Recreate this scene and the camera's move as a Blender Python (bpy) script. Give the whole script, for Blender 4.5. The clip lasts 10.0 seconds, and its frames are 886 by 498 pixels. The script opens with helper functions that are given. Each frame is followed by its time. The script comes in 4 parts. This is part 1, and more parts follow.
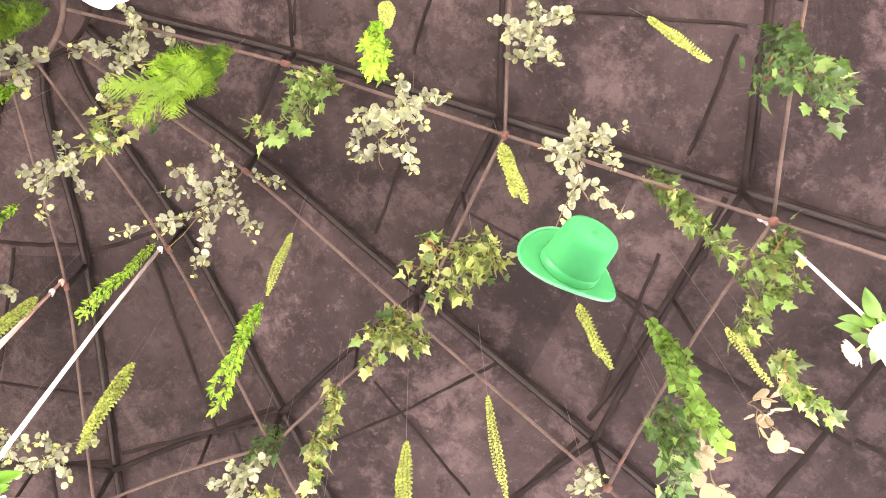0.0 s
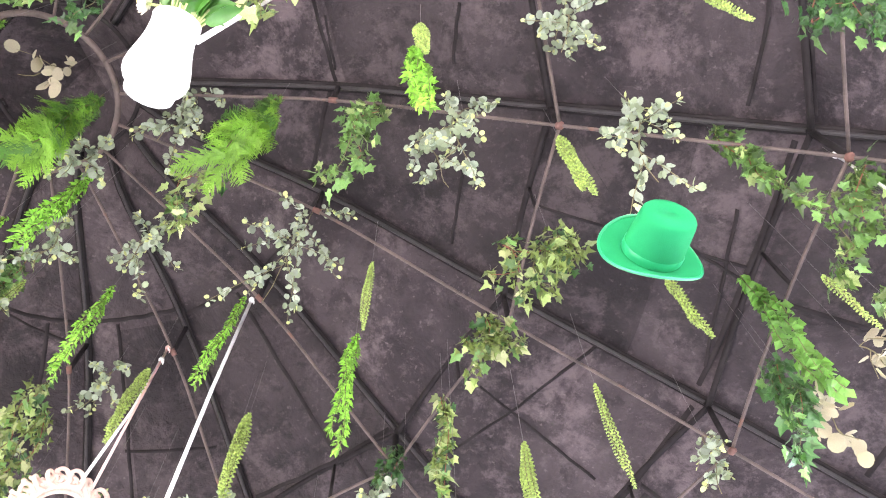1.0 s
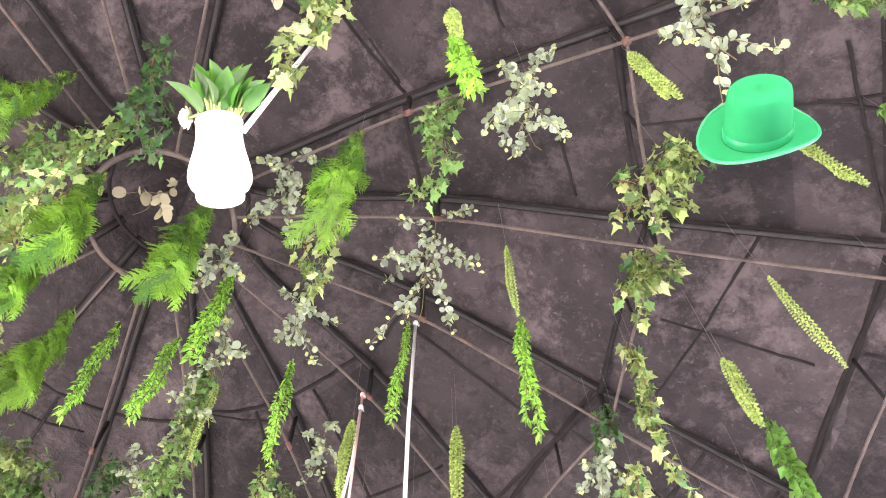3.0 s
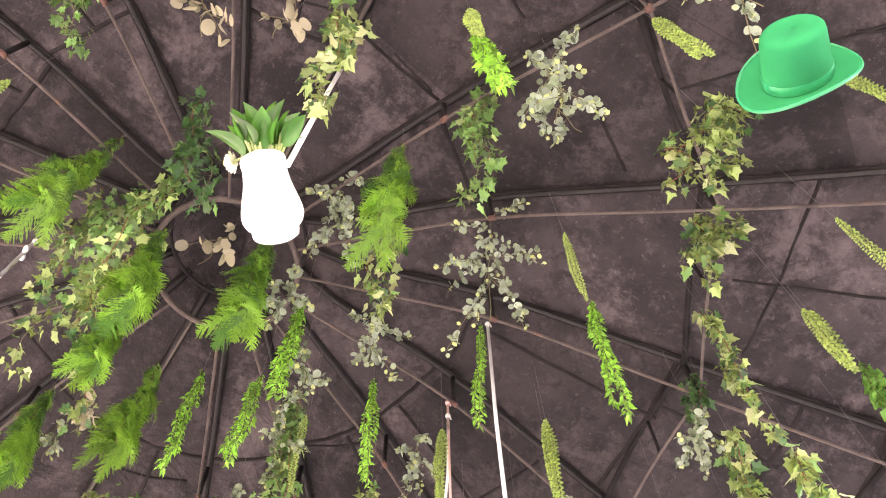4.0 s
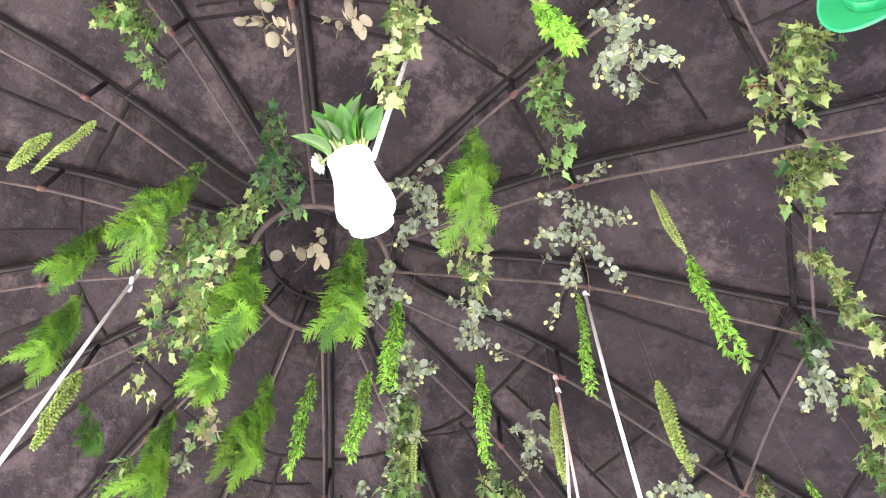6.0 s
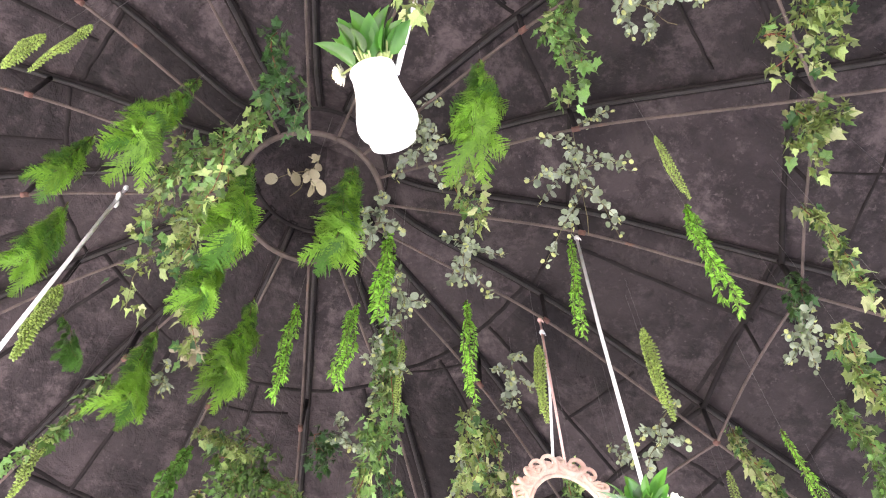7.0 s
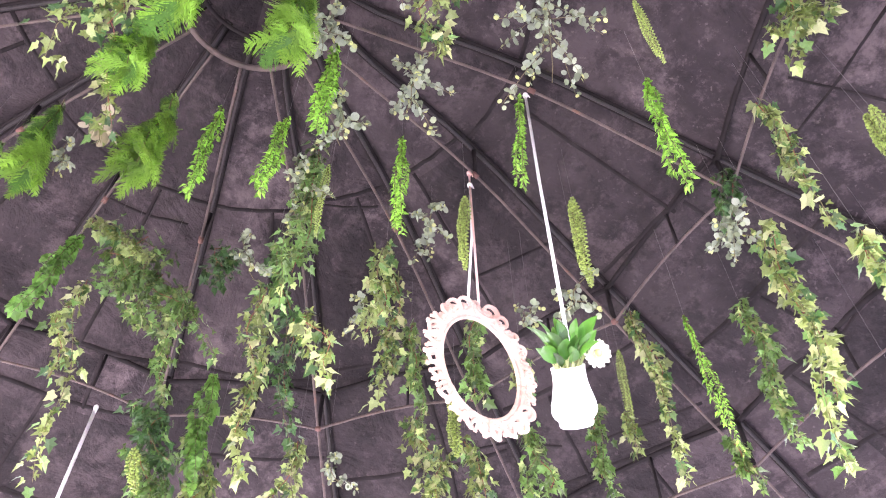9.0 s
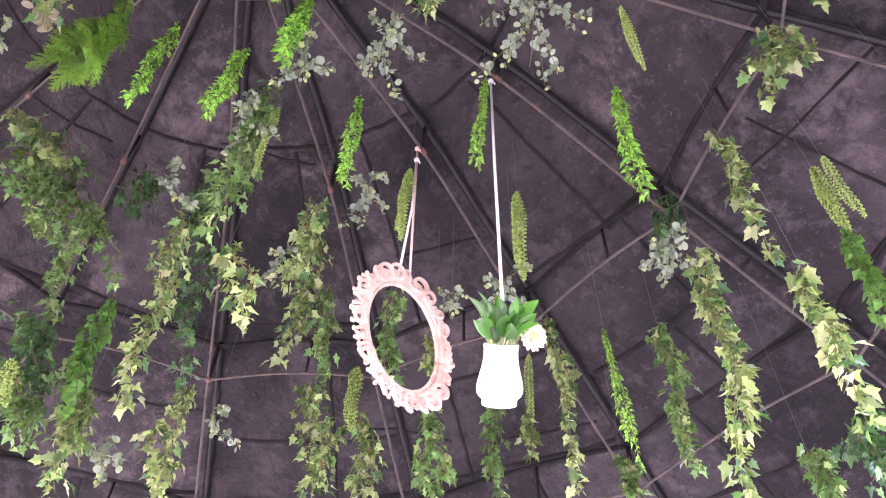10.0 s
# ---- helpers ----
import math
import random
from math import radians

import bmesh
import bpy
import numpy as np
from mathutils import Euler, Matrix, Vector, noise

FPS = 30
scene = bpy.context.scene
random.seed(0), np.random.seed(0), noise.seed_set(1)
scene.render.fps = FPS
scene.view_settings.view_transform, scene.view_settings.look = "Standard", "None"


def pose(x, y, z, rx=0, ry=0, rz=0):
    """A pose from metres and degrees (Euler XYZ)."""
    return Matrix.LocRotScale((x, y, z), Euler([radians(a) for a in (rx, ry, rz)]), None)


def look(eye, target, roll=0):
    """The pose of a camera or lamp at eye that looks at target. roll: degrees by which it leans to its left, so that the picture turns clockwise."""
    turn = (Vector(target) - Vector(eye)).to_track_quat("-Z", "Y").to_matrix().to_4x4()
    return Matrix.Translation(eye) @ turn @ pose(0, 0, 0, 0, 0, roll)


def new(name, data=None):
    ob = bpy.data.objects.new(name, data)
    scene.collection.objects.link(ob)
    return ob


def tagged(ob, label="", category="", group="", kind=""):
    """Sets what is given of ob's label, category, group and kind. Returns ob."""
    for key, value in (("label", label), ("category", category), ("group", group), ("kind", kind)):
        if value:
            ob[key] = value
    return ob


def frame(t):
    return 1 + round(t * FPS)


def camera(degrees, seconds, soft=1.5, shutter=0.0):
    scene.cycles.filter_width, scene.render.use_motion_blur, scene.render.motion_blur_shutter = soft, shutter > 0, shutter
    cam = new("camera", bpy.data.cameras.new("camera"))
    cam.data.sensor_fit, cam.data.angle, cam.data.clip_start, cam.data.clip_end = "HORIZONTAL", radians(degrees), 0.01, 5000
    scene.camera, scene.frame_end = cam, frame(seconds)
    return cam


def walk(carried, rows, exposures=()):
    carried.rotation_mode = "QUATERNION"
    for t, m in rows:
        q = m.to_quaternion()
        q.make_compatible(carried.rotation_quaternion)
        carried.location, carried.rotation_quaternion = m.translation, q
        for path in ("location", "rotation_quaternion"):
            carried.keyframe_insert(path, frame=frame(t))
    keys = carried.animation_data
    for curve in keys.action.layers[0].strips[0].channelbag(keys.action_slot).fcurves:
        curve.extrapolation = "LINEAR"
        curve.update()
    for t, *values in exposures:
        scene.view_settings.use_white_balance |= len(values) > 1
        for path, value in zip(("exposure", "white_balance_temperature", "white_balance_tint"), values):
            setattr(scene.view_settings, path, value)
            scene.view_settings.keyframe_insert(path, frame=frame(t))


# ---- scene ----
cam = camera(55.1, 10.0, 1.15)
PATH = [
    (0, (1.567, 0.021, 1.613), (1.454, 0.78, 3.46), -3.6),
    (0.5, (1.575, -0.05, 1.614), (1.359, 0.714, 3.45), -3.3),
    (1, (1.578, -0.07, 1.612), (1.29, 0.672, 3.447), -3.4),
    (1.5, (1.61, -0.075, 1.614), (1.253, 0.632, 3.45), -4.7),
    (2, (1.666, -0.043, 1.631), (1.207, 0.616, 3.462), -3.4),
    (2.5, (1.692, -0.03, 1.642), (1.131, 0.586, 3.46), -2.0),
    (4, (1.708, -0.019, 1.628), (0.995, 0.419, 3.444), -2.1),
    (4.5, (1.717, -0.027, 1.627), (0.999, 0.339, 3.457), -2.7),
    (5, (1.721, -0.034, 1.63), (1.001, 0.268, 3.471), -2.1),
    (6.5, (1.629, -0.057, 1.608), (0.769, 0.252, 3.387), 0.8),
    (7, (1.576, -0.112, 1.607), (0.696, 0.279, 3.36), 0.5),
    (7.5, (1.518, -0.148, 1.613), (0.64, 0.321, 3.348), 0.3),
    (8, (1.442, -0.192, 1.603), (0.56, 0.359, 3.311), -0.9),
    (8.5, (1.392, -0.201, 1.613), (0.461, 0.445, 3.261), -0.8),
    (9, (1.324, -0.154, 1.607), (0.379, 0.581, 3.209), -0.5),
    (9.5, (1.25, -0.121, 1.601), (0.37, 0.702, 3.198), 0.2),
    (10, (1.153, -0.147, 1.6), (0.37, 0.747, 3.208), 2.0),
]
EXPOSURES = [(0.0, 5.6, 8600, 32), (0.5, 5.44, 7100, 23), (1.0, 5.33, 6600, 20), (2.0, 5.22, 6500, 18), (2.5, 5.76, 6400, 20), (2.7, 5.65, 6600, 20), (3.8, 4.98, 7700, 26), (4.0, 5.02, 7700, 26), (4.5, 5.32, 6800, 23), (5.0, 5.27, 6700, 22), (6.5, 5.12, 6700, 20), (7.0, 4.88, 6820, 20), (8.0, 4.92, 6820, 24), (8.5, 4.98, 6620, 33), (9.0, 5.17, 6420, 35), (9.5, 5.1, 6420, 37), (10.0, 4.75, 6300, 38)]
walk(cam, [(t, look(eye, target, roll)) for t, eye, target, roll in PATH], EXPOSURES)

# ---- light ----
world = bpy.data.worlds.new("sky")
scene.world = world
world.use_nodes = True
_n = world.node_tree.nodes
_sky = _n.new("ShaderNodeTexSky")
_sky.sky_type = "NISHITA"
_sky.sun_disc = False
_sky.sun_elevation = radians(46)
_sky.sun_rotation = radians(210)
world.node_tree.links.new(_sky.outputs[0], _n["Background"].inputs[0])
_n["Background"].inputs[1].default_value = 0.15
sun = new("sun", bpy.data.lights.new("sun", "SUN"))
sun.data.energy, sun.data.angle, sun.data.color = 4.2, radians(3), (1.0, 0.96, 0.9)
sun.matrix_world = look((-5.0, -8.66, 10.36), (0, 0, 0))

# ---- materials ----


def mat(name, color, rough=0.6, metal=0.0, vary=0.25, scale=8.0, bump=0.2, bump_scale=60.0, island=0.0, per_object=0.0, fine=0.0, stain=None):
    """A procedural surface: base colour broken up at two scales, with fine relief."""
    m = bpy.data.materials.new(name)
    m.use_nodes = True
    t = m.node_tree
    n, l = t.nodes, t.links
    b = n["Principled BSDF"]
    b.inputs["Roughness"].default_value = rough
    b.inputs["Metallic"].default_value = metal
    if rough >= 0.9:
        b.inputs["Specular IOR Level"].default_value = 0.12
    tc = n.new("ShaderNodeTexCoord")
    n1 = n.new("ShaderNodeTexNoise")
    n1.inputs["Scale"].default_value, n1.inputs["Detail"].default_value = scale, 9
    l.new(tc.outputs["Object"], n1.inputs["Vector"])
    ramp = n.new("ShaderNodeMapRange")
    ramp.inputs["From Min"].default_value, ramp.inputs["From Max"].default_value = 0.3, 0.7
    ramp.inputs["To Min"].default_value, ramp.inputs["To Max"].default_value = 1 - vary, 1 + vary
    l.new(n1.outputs["Fac"], ramp.inputs["Value"])
    value = ramp.outputs[0]

    def times(a, src, amount):
        r = n.new("ShaderNodeMapRange")
        r.inputs["To Min"].default_value, r.inputs["To Max"].default_value = 1 - amount, 1 + amount
        l.new(src, r.inputs["Value"])
        mm = n.new("ShaderNodeMath")
        mm.operation = "MULTIPLY"
        l.new(a, mm.inputs[0])
        l.new(r.outputs[0], mm.inputs[1])
        return mm.outputs[0]
    if fine:
        n3 = n.new("ShaderNodeTexNoise")
        n3.inputs["Scale"].default_value, n3.inputs["Detail"].default_value = bump_scale * 0.7, 4
        l.new(tc.outputs["Object"], n3.inputs["Vector"])
        value = times(value, n3.outputs["Fac"], fine)
    if island:
        g = n.new("ShaderNodeNewGeometry")
        value = times(value, g.outputs["Random Per Island"], island)
    if per_object:
        o = n.new("ShaderNodeObjectInfo")
        value = times(value, o.outputs["Random"], per_object)
    mul = n.new("ShaderNodeVectorMath")
    mul.operation = "SCALE"
    mul.inputs[0].default_value = color
    l.new(value, mul.inputs["Scale"])
    out = mul.outputs[0]
    if stain:
        n4 = n.new("ShaderNodeTexNoise")
        n4.inputs["Scale"].default_value, n4.inputs["Detail"].default_value, n4.inputs["Roughness"].default_value = stain[1], 12, 0.74
        l.new(tc.outputs["Object"], n4.inputs["Vector"])
        cr = n.new("ShaderNodeMapRange")
        cr.inputs["From Min"].default_value, cr.inputs["From Max"].default_value = stain[2], stain[3]
        l.new(n4.outputs["Fac"], cr.inputs["Value"])
        mx = n.new("ShaderNodeMix")
        mx.data_type = "RGBA"
        l.new(cr.outputs[0], mx.inputs[0])
        l.new(out, mx.inputs[6])
        mx.inputs[7].default_value = (*stain[0], 1)
        out = mx.outputs[2]
    l.new(out, b.inputs["Base Color"])
    if bump:
        n2 = n.new("ShaderNodeTexNoise")
        n2.inputs["Scale"].default_value, n2.inputs["Detail"].default_value = bump_scale, 5
        l.new(tc.outputs["Object"], n2.inputs["Vector"])
        bp = n.new("ShaderNodeBump")
        bp.inputs["Strength"].default_value, bp.inputs["Distance"].default_value = bump, 0.01
        l.new(n2.outputs["Fac"], bp.inputs["Height"])
        l.new(bp.outputs[0], b.inputs["Normal"])
    return m


def leafy(m, color, weight=0.25):
    """Lets daylight through the leaf."""
    t = m.node_tree
    b, o = t.nodes["Principled BSDF"], t.nodes["Material Output"]
    tr = t.nodes.new("ShaderNodeBsdfTranslucent")
    tr.inputs["Color"].default_value = (*color, 1)
    mx = t.nodes.new("ShaderNodeMixShader")
    mx.inputs[0].default_value = weight
    t.links.new(b.outputs[0], mx.inputs[1])
    t.links.new(tr.outputs[0], mx.inputs[2])
    t.links.new(mx.outputs[0], o.inputs["Surface"])
    return m


def felt_mat():
    """Old roofing felt: sheets of differing age, scuffed pale patches with broken edges, grit and specks."""
    m = bpy.data.materials.new("weathered_dark_felt")
    m.use_nodes = True
    t = m.node_tree
    n, l = t.nodes, t.links
    b = n["Principled BSDF"]
    b.inputs["Roughness"].default_value = 0.82
    b.inputs["Specular IOR Level"].default_value = 0.22
    tc = n.new("ShaderNodeTexCoord")

    def cloud(scale, detail, rough, warp, lo, hi):
        c = n.new("ShaderNodeTexNoise")
        for key, v in (("Scale", scale), ("Detail", detail), ("Roughness", rough), ("Distortion", warp)):
            c.inputs[key].default_value = v
        l.new(tc.outputs["Object"], c.inputs["Vector"])
        r = n.new("ShaderNodeMapRange")
        r.inputs["From Min"].default_value, r.inputs["From Max"].default_value = lo, hi
        l.new(c.outputs["Fac"], r.inputs["Value"])
        return r.outputs[0]

    def mix(fac, amount, a, color):
        k = n.new("ShaderNodeMath")
        k.operation = "MULTIPLY"
        l.new(fac, k.inputs[0])
        k.inputs[1].default_value = amount
        x = n.new("ShaderNodeMix")
        x.data_type = "RGBA"
        l.new(k.outputs[0], x.inputs[0])
        if isinstance(a, tuple):
            x.inputs[6].default_value = (*a, 1)
        else:
            l.new(a, x.inputs[6])
        x.inputs[7].default_value = (*color, 1)
        return x.outputs[2]
    c = mix(cloud(1.9, 10, 0.66, 0.2, 0.42, 0.6), 1.0, (0.0178, 0.0135, 0.0151), (0.04, 0.0307, 0.033))
    c = mix(cloud(3.2, 14, 0.76, 0.2, 0.51, 0.6), 0.72, c, (0.082, 0.063, 0.0665))
    c = mix(cloud(6.5, 12, 0.74, 0.2, 0.52, 0.6), 0.65, c, (0.012, 0.0091, 0.0103))
    c = mix(cloud(15.0, 8, 0.7, 0.2, 0.55, 0.66), 0.35, c, (0.09, 0.07, 0.073))
    c = mix(cloud(40.0, 4, 0.6, 0.0, 0.63, 0.7), 0.3, c, (0.14, 0.112, 0.115))
    g = n.new("ShaderNodeNewGeometry")
    r = n.new("ShaderNodeMapRange")
    r.inputs["To Min"].default_value, r.inputs["To Max"].default_value = 0.62, 1.38
    l.new(g.outputs["Random Per Island"], r.inputs["Value"])
    sc = n.new("ShaderNodeVectorMath")
    sc.operation = "SCALE"
    l.new(c, sc.inputs[0])
    l.new(r.outputs[0], sc.inputs["Scale"])
    l.new(sc.outputs[0], b.inputs["Base Color"])
    normal = None
    for src, strength, depth in ((cloud(4.5, 6, 0.55, 0.9, 0, 1), 0.7, 0.06), (cloud(17, 5, 0.6, 0.3, 0, 1), 0.6, 0.015), (cloud(110, 3, 0.6, 0, 0, 1), 0.5, 0.004)):
        bp = n.new("ShaderNodeBump")
        bp.inputs["Strength"].default_value, bp.inputs["Distance"].default_value = strength, depth
        l.new(src, bp.inputs["Height"])
        if normal:
            l.new(normal, bp.inputs["Normal"])
        normal = bp.outputs[0]
    l.new(normal, b.inputs["Normal"])
    return m


FELT = felt_mat()
FELT_EDGE = mat("dark_felt_hem", (0.019, 0.0158, 0.0162), 0.95, vary=0.4, scale=9, bump=0.4, bump_scale=60)
RUST = mat("dull_rusty_pipe", (0.085, 0.062, 0.055), 0.6, 0.25, vary=0.35, scale=14, bump=0.35, bump_scale=90, fine=0.35, stain=((0.17, 0.075, 0.045), 9.0, 0.58, 0.7))
NODE_RUST = mat("rusty_clamp", (0.12, 0.056, 0.044), 0.75, 0.1, vary=0.35, scale=40, bump=0.4, bump_scale=120)
BLACK_BAR = mat("dark_painted_bar", (0.017, 0.0142, 0.0147), 0.9, 0.0, vary=0.3, scale=18, bump=0.25, bump_scale=90)
OUTER_BAR = mat("dull_dark_steel", (0.019, 0.0155, 0.016), 0.8, 0.0, vary=0.4, scale=14, bump=0.3, bump_scale=80, fine=0.3)
WHITE_CORD = mat("white_ribbon", (0.82, 0.8, 0.8), 0.6, vary=0.05, scale=30, bump=0.15, bump_scale=300)
PINK_CORD = mat("pale_pink_ribbon", (0.8, 0.52, 0.48), 0.6, vary=0.08, scale=30, bump=0.15, bump_scale=300)
WHITE_POT = mat("white_ceramic", (0.86, 0.86, 0.86), 0.35, vary=0.02, scale=6, bump=0.05, bump_scale=30)
PINK_FRAME = mat("chalky_pink_paint", (0.5, 0.32, 0.265), 0.7, vary=0.12, scale=16, bump=0.3, bump_scale=120, fine=0.1, stain=((0.58, 0.46, 0.39), 18.0, 0.44, 0.6))
HAT_FELT = mat("green_hat_felt", (0.005, 0.185, 0.068), 0.9, vary=0.08, scale=12, bump=0.25, bump_scale=400, fine=0.08)
HAT_BAND = mat("green_satin_band", (0.005, 0.24, 0.095), 0.35, vary=0.05, scale=20, bump=0.1, bump_scale=200)
GROUND = mat("dark_gravel", (0.13, 0.125, 0.115), 0.9, vary=0.2, scale=3, bump=0.5, bump_scale=80, fine=0.25)
POST_PAINT = mat("dark_post_paint", (0.05, 0.045, 0.045), 0.6, 0.3, vary=0.2, scale=10, bump=0.2, bump_scale=80)

# ---- building helpers ----


def link_mesh(name, bm, material, smooth=True):
    me = bpy.data.meshes.new(name)
    bm.to_mesh(me)
    bm.free()
    for m in material if isinstance(material, (list, tuple)) else [material]:
        me.materials.append(m)
    if smooth:
        me.polygons.foreach_set("use_smooth", [True] * len(me.polygons))
    return me


def part(name, bm, material, parent=None, label="", smooth=True):
    ob = new(name, link_mesh(name, bm, material, smooth))
    ob.parent = parent
    return tagged(ob, label)


def thing(name, at, label, category, group="", kind=""):
    ob = new(name)
    ob.matrix_world = at if isinstance(at, Matrix) else Matrix.Translation(at)
    return tagged(ob, label, category, group, kind)


def tube(bm, points, radius, sides=8, taper=None, wide=None):
    """A pipe along points; radius may shrink to taper; wide flattens it into a strap."""
    pts = [Vector(p) for p in points]
    rings, up = [], None
    for i, p in enumerate(pts):
        d = (pts[min(i + 1, len(pts) - 1)] - pts[max(i - 1, 0)]).normalized()
        if up is None:
            up = Vector((0, 0, 1)) if abs(d.z) < 0.9 else Vector((1, 0, 0))
        side = d.cross(up).normalized()
        up = side.cross(d).normalized()
        r = radius if taper is None else radius + (taper - radius) * i / (len(pts) - 1)
        rings.append([bm.verts.new(p + side * (math.cos(a) * r * (wide or 1)) + up * (math.sin(a) * r)) for a in (2 * math.pi * k / sides for k in range(sides))])
    for a, b in zip(rings, rings[1:]):
        for k in range(sides):
            bm.faces.new((a[k], a[(k + 1) % sides], b[(k + 1) % sides], b[k]))
    bm.faces.new(rings[0][::-1])
    bm.faces.new(rings[-1])
    return bm


def lathe(bm, profile, sides=32, close=True):
    """A turned body from (radius, height) pairs."""
    rings = [[bm.verts.new((r * math.cos(2 * math.pi * k / sides), r * math.sin(2 * math.pi * k / sides), z)) for k in range(sides)] for r, z in profile]
    for a, b in zip(rings, rings[1:]):
        for k in range(sides):
            bm.faces.new((a[k], a[(k + 1) % sides], b[(k + 1) % sides], b[k]))
    if close:
        bm.faces.new(rings[0][::-1])
        bm.faces.new(rings[-1])
    return bm


def ball(bm, centre, r, squash=(1, 1, 1), sub=1):
    bmesh.ops.create_icosphere(bm, subdivisions=sub, radius=1, matrix=Matrix.Translation(centre) @ Matrix.Diagonal((r * squash[0], r * squash[1], r * squash[2], 1)))
    return bm


# ---- the pavilion roof: sixteen ribs round an open top ring ----
BAYS, TURN0 = 16, 24.2
R_RING, R_LINK, R_NODE, R_OUT, R_EAVE = 0.29, 1.09, 1.84, 2.6, 3.7
PROFILE = ((0.0, 4.745), (R_RING, 4.72), (R_LINK, 4.61), (R_NODE, 4.223), (R_OUT, 3.869), (R_EAVE, 3.3))
AZ_SHIFT = (0, 0, 0.7, 1.1, 1.5, 1.9, 2.2, 2.0, 1.6, 1.1, 0.6, 0.2, 0, -0.6, 0.1, -0.6)


def height(r):
    """The height of the inner pipes at a distance from the middle."""
    for (a, za), (b, zb) in zip(PROFILE, PROFILE[1:]):
        if r <= b or b == R_EAVE:
            return za + (zb - za) * (r - a) / (b - a)


def spot(r, degrees, up=0.0):
    a = radians(degrees)
    return Vector((r * math.cos(a), r * math.sin(a), height(r) + up))


def azimuth(k):
    """The ribs are not quite evenly spaced."""
    i = math.floor(k)
    return TURN0 + k * 360 / BAYS + AZ_SHIFT[i % BAYS] * (1 - k + i) + AZ_SHIFT[(i + 1) % BAYS] * (k - i)


AZIMUTHS = [azimuth(k) for k in range(BAYS + 1)]


def bay(degrees):
    """The bay and the share of it at an azimuth."""
    return float(np.interp((degrees - TURN0) % 360 + TURN0, AZIMUTHS, range(BAYS + 1)))


def smooth_height(r):
    return (height(max(r - 0.16, 0)) + height(r) + height(r + 0.16)) / 3


def outer_height(r):
    """The dark outer ribs, which run up to a peaked cap over the top ring."""
    return smooth_height(r) + 0.2 + 0.05 * max(0, r - 1.1) + 0.3 * max(0, 1 - r / 0.5) ** 1.3


def cover_point(r, degrees):
    """The felt lies over the outer ribs, and sags a little between them."""
    k = bay(degrees)
    f = k - math.floor(k)
    c = math.cos(radians(180 / BAYS)) / math.cos(radians((f - 0.5) * 360 / BAYS))
    a = radians(degrees)
    bow = 0.03 * math.sin(math.pi * f) * min(1, r / 1.2)
    p = Vector((r * c * math.cos(a), r * c * math.sin(a), 0))
    p.z = outer_height(r) + 0.03 - bow + 0.016 * noise.noise(Vector((p.x * 2.3, p.y * 2.3, 3.0))) + 0.006 * noise.noise(Vector((p.x * 8, p.y * 8, 1.0)))
    return p


ground = tagged(new("ground"), "dark gravel ground under the pavilion", "ground", kind="structure")
_bm = bmesh.new()
bmesh.ops.create_grid(_bm, x_segments=24, y_segments=24, size=300)
part("gravel", _bm, GROUND, ground)

_bm = bmesh.new()


def felt_panel(bm, k, r0, r1, f0, f1, lift):
    """One sewn piece of felt in bay k, between two radii and two shares of the bay."""
    rows, cols = max(3, int((r1 - r0) / 0.07)), max(3, int((f1 - f0) * 14))
    grid = []
    for i in range(rows + 1):
        r = r0 + (r1 - r0) * i / rows
        line = []
        for j in range(cols + 1):
            p = cover_point(r, azimuth(k + f0 + (f1 - f0) * j / cols))
            p.z += lift
            line.append(bm.verts.new(p))
        grid.append(line)
    for a, b in zip(grid, grid[1:]):
        for j in range(cols):
            bm.faces.new((a[j], b[j], b[j + 1], a[j + 1]))


def seam(bm, a, b, width=0.009, drop=0.006):
    """A raised, stitched lap from one (radius, azimuth) to another."""
    n = 14
    prev = None
    pa, pb = Vector((a[0] * math.cos(radians(a[1])), a[0] * math.sin(radians(a[1])))), Vector((b[0] * math.cos(radians(b[1])), b[0] * math.sin(radians(b[1]))))
    side = Vector((-(pb - pa).y, (pb - pa).x)).normalized()
    for i in range(n + 1):
        c = pa.lerp(pb, i / n) + side * 0.006 * noise.noise(Vector((i * 0.4, pa.x * 9, pa.y * 9)))
        ring = []
        for s, d in ((-1, 0.002), (-0.5, -drop), (0.5, -drop), (1, 0.002)):
            q = c + side * (s * width)
            az = math.degrees(math.atan2(q.y, q.x))
            k = bay(az)
            c2 = math.cos(radians(180 / BAYS)) / math.cos(radians((k - math.floor(k) - 0.5) * 360 / BAYS))
            p = cover_point(q.length / c2, az)
            p = Vector((q.x, q.y, p.z + d))
            ring.append(bm.verts.new(p))
        if prev:
            for j in range(3):
                bm.faces.new((prev[j], ring[j], ring[j + 1], prev[j + 1])).material_index = 1
        prev = ring


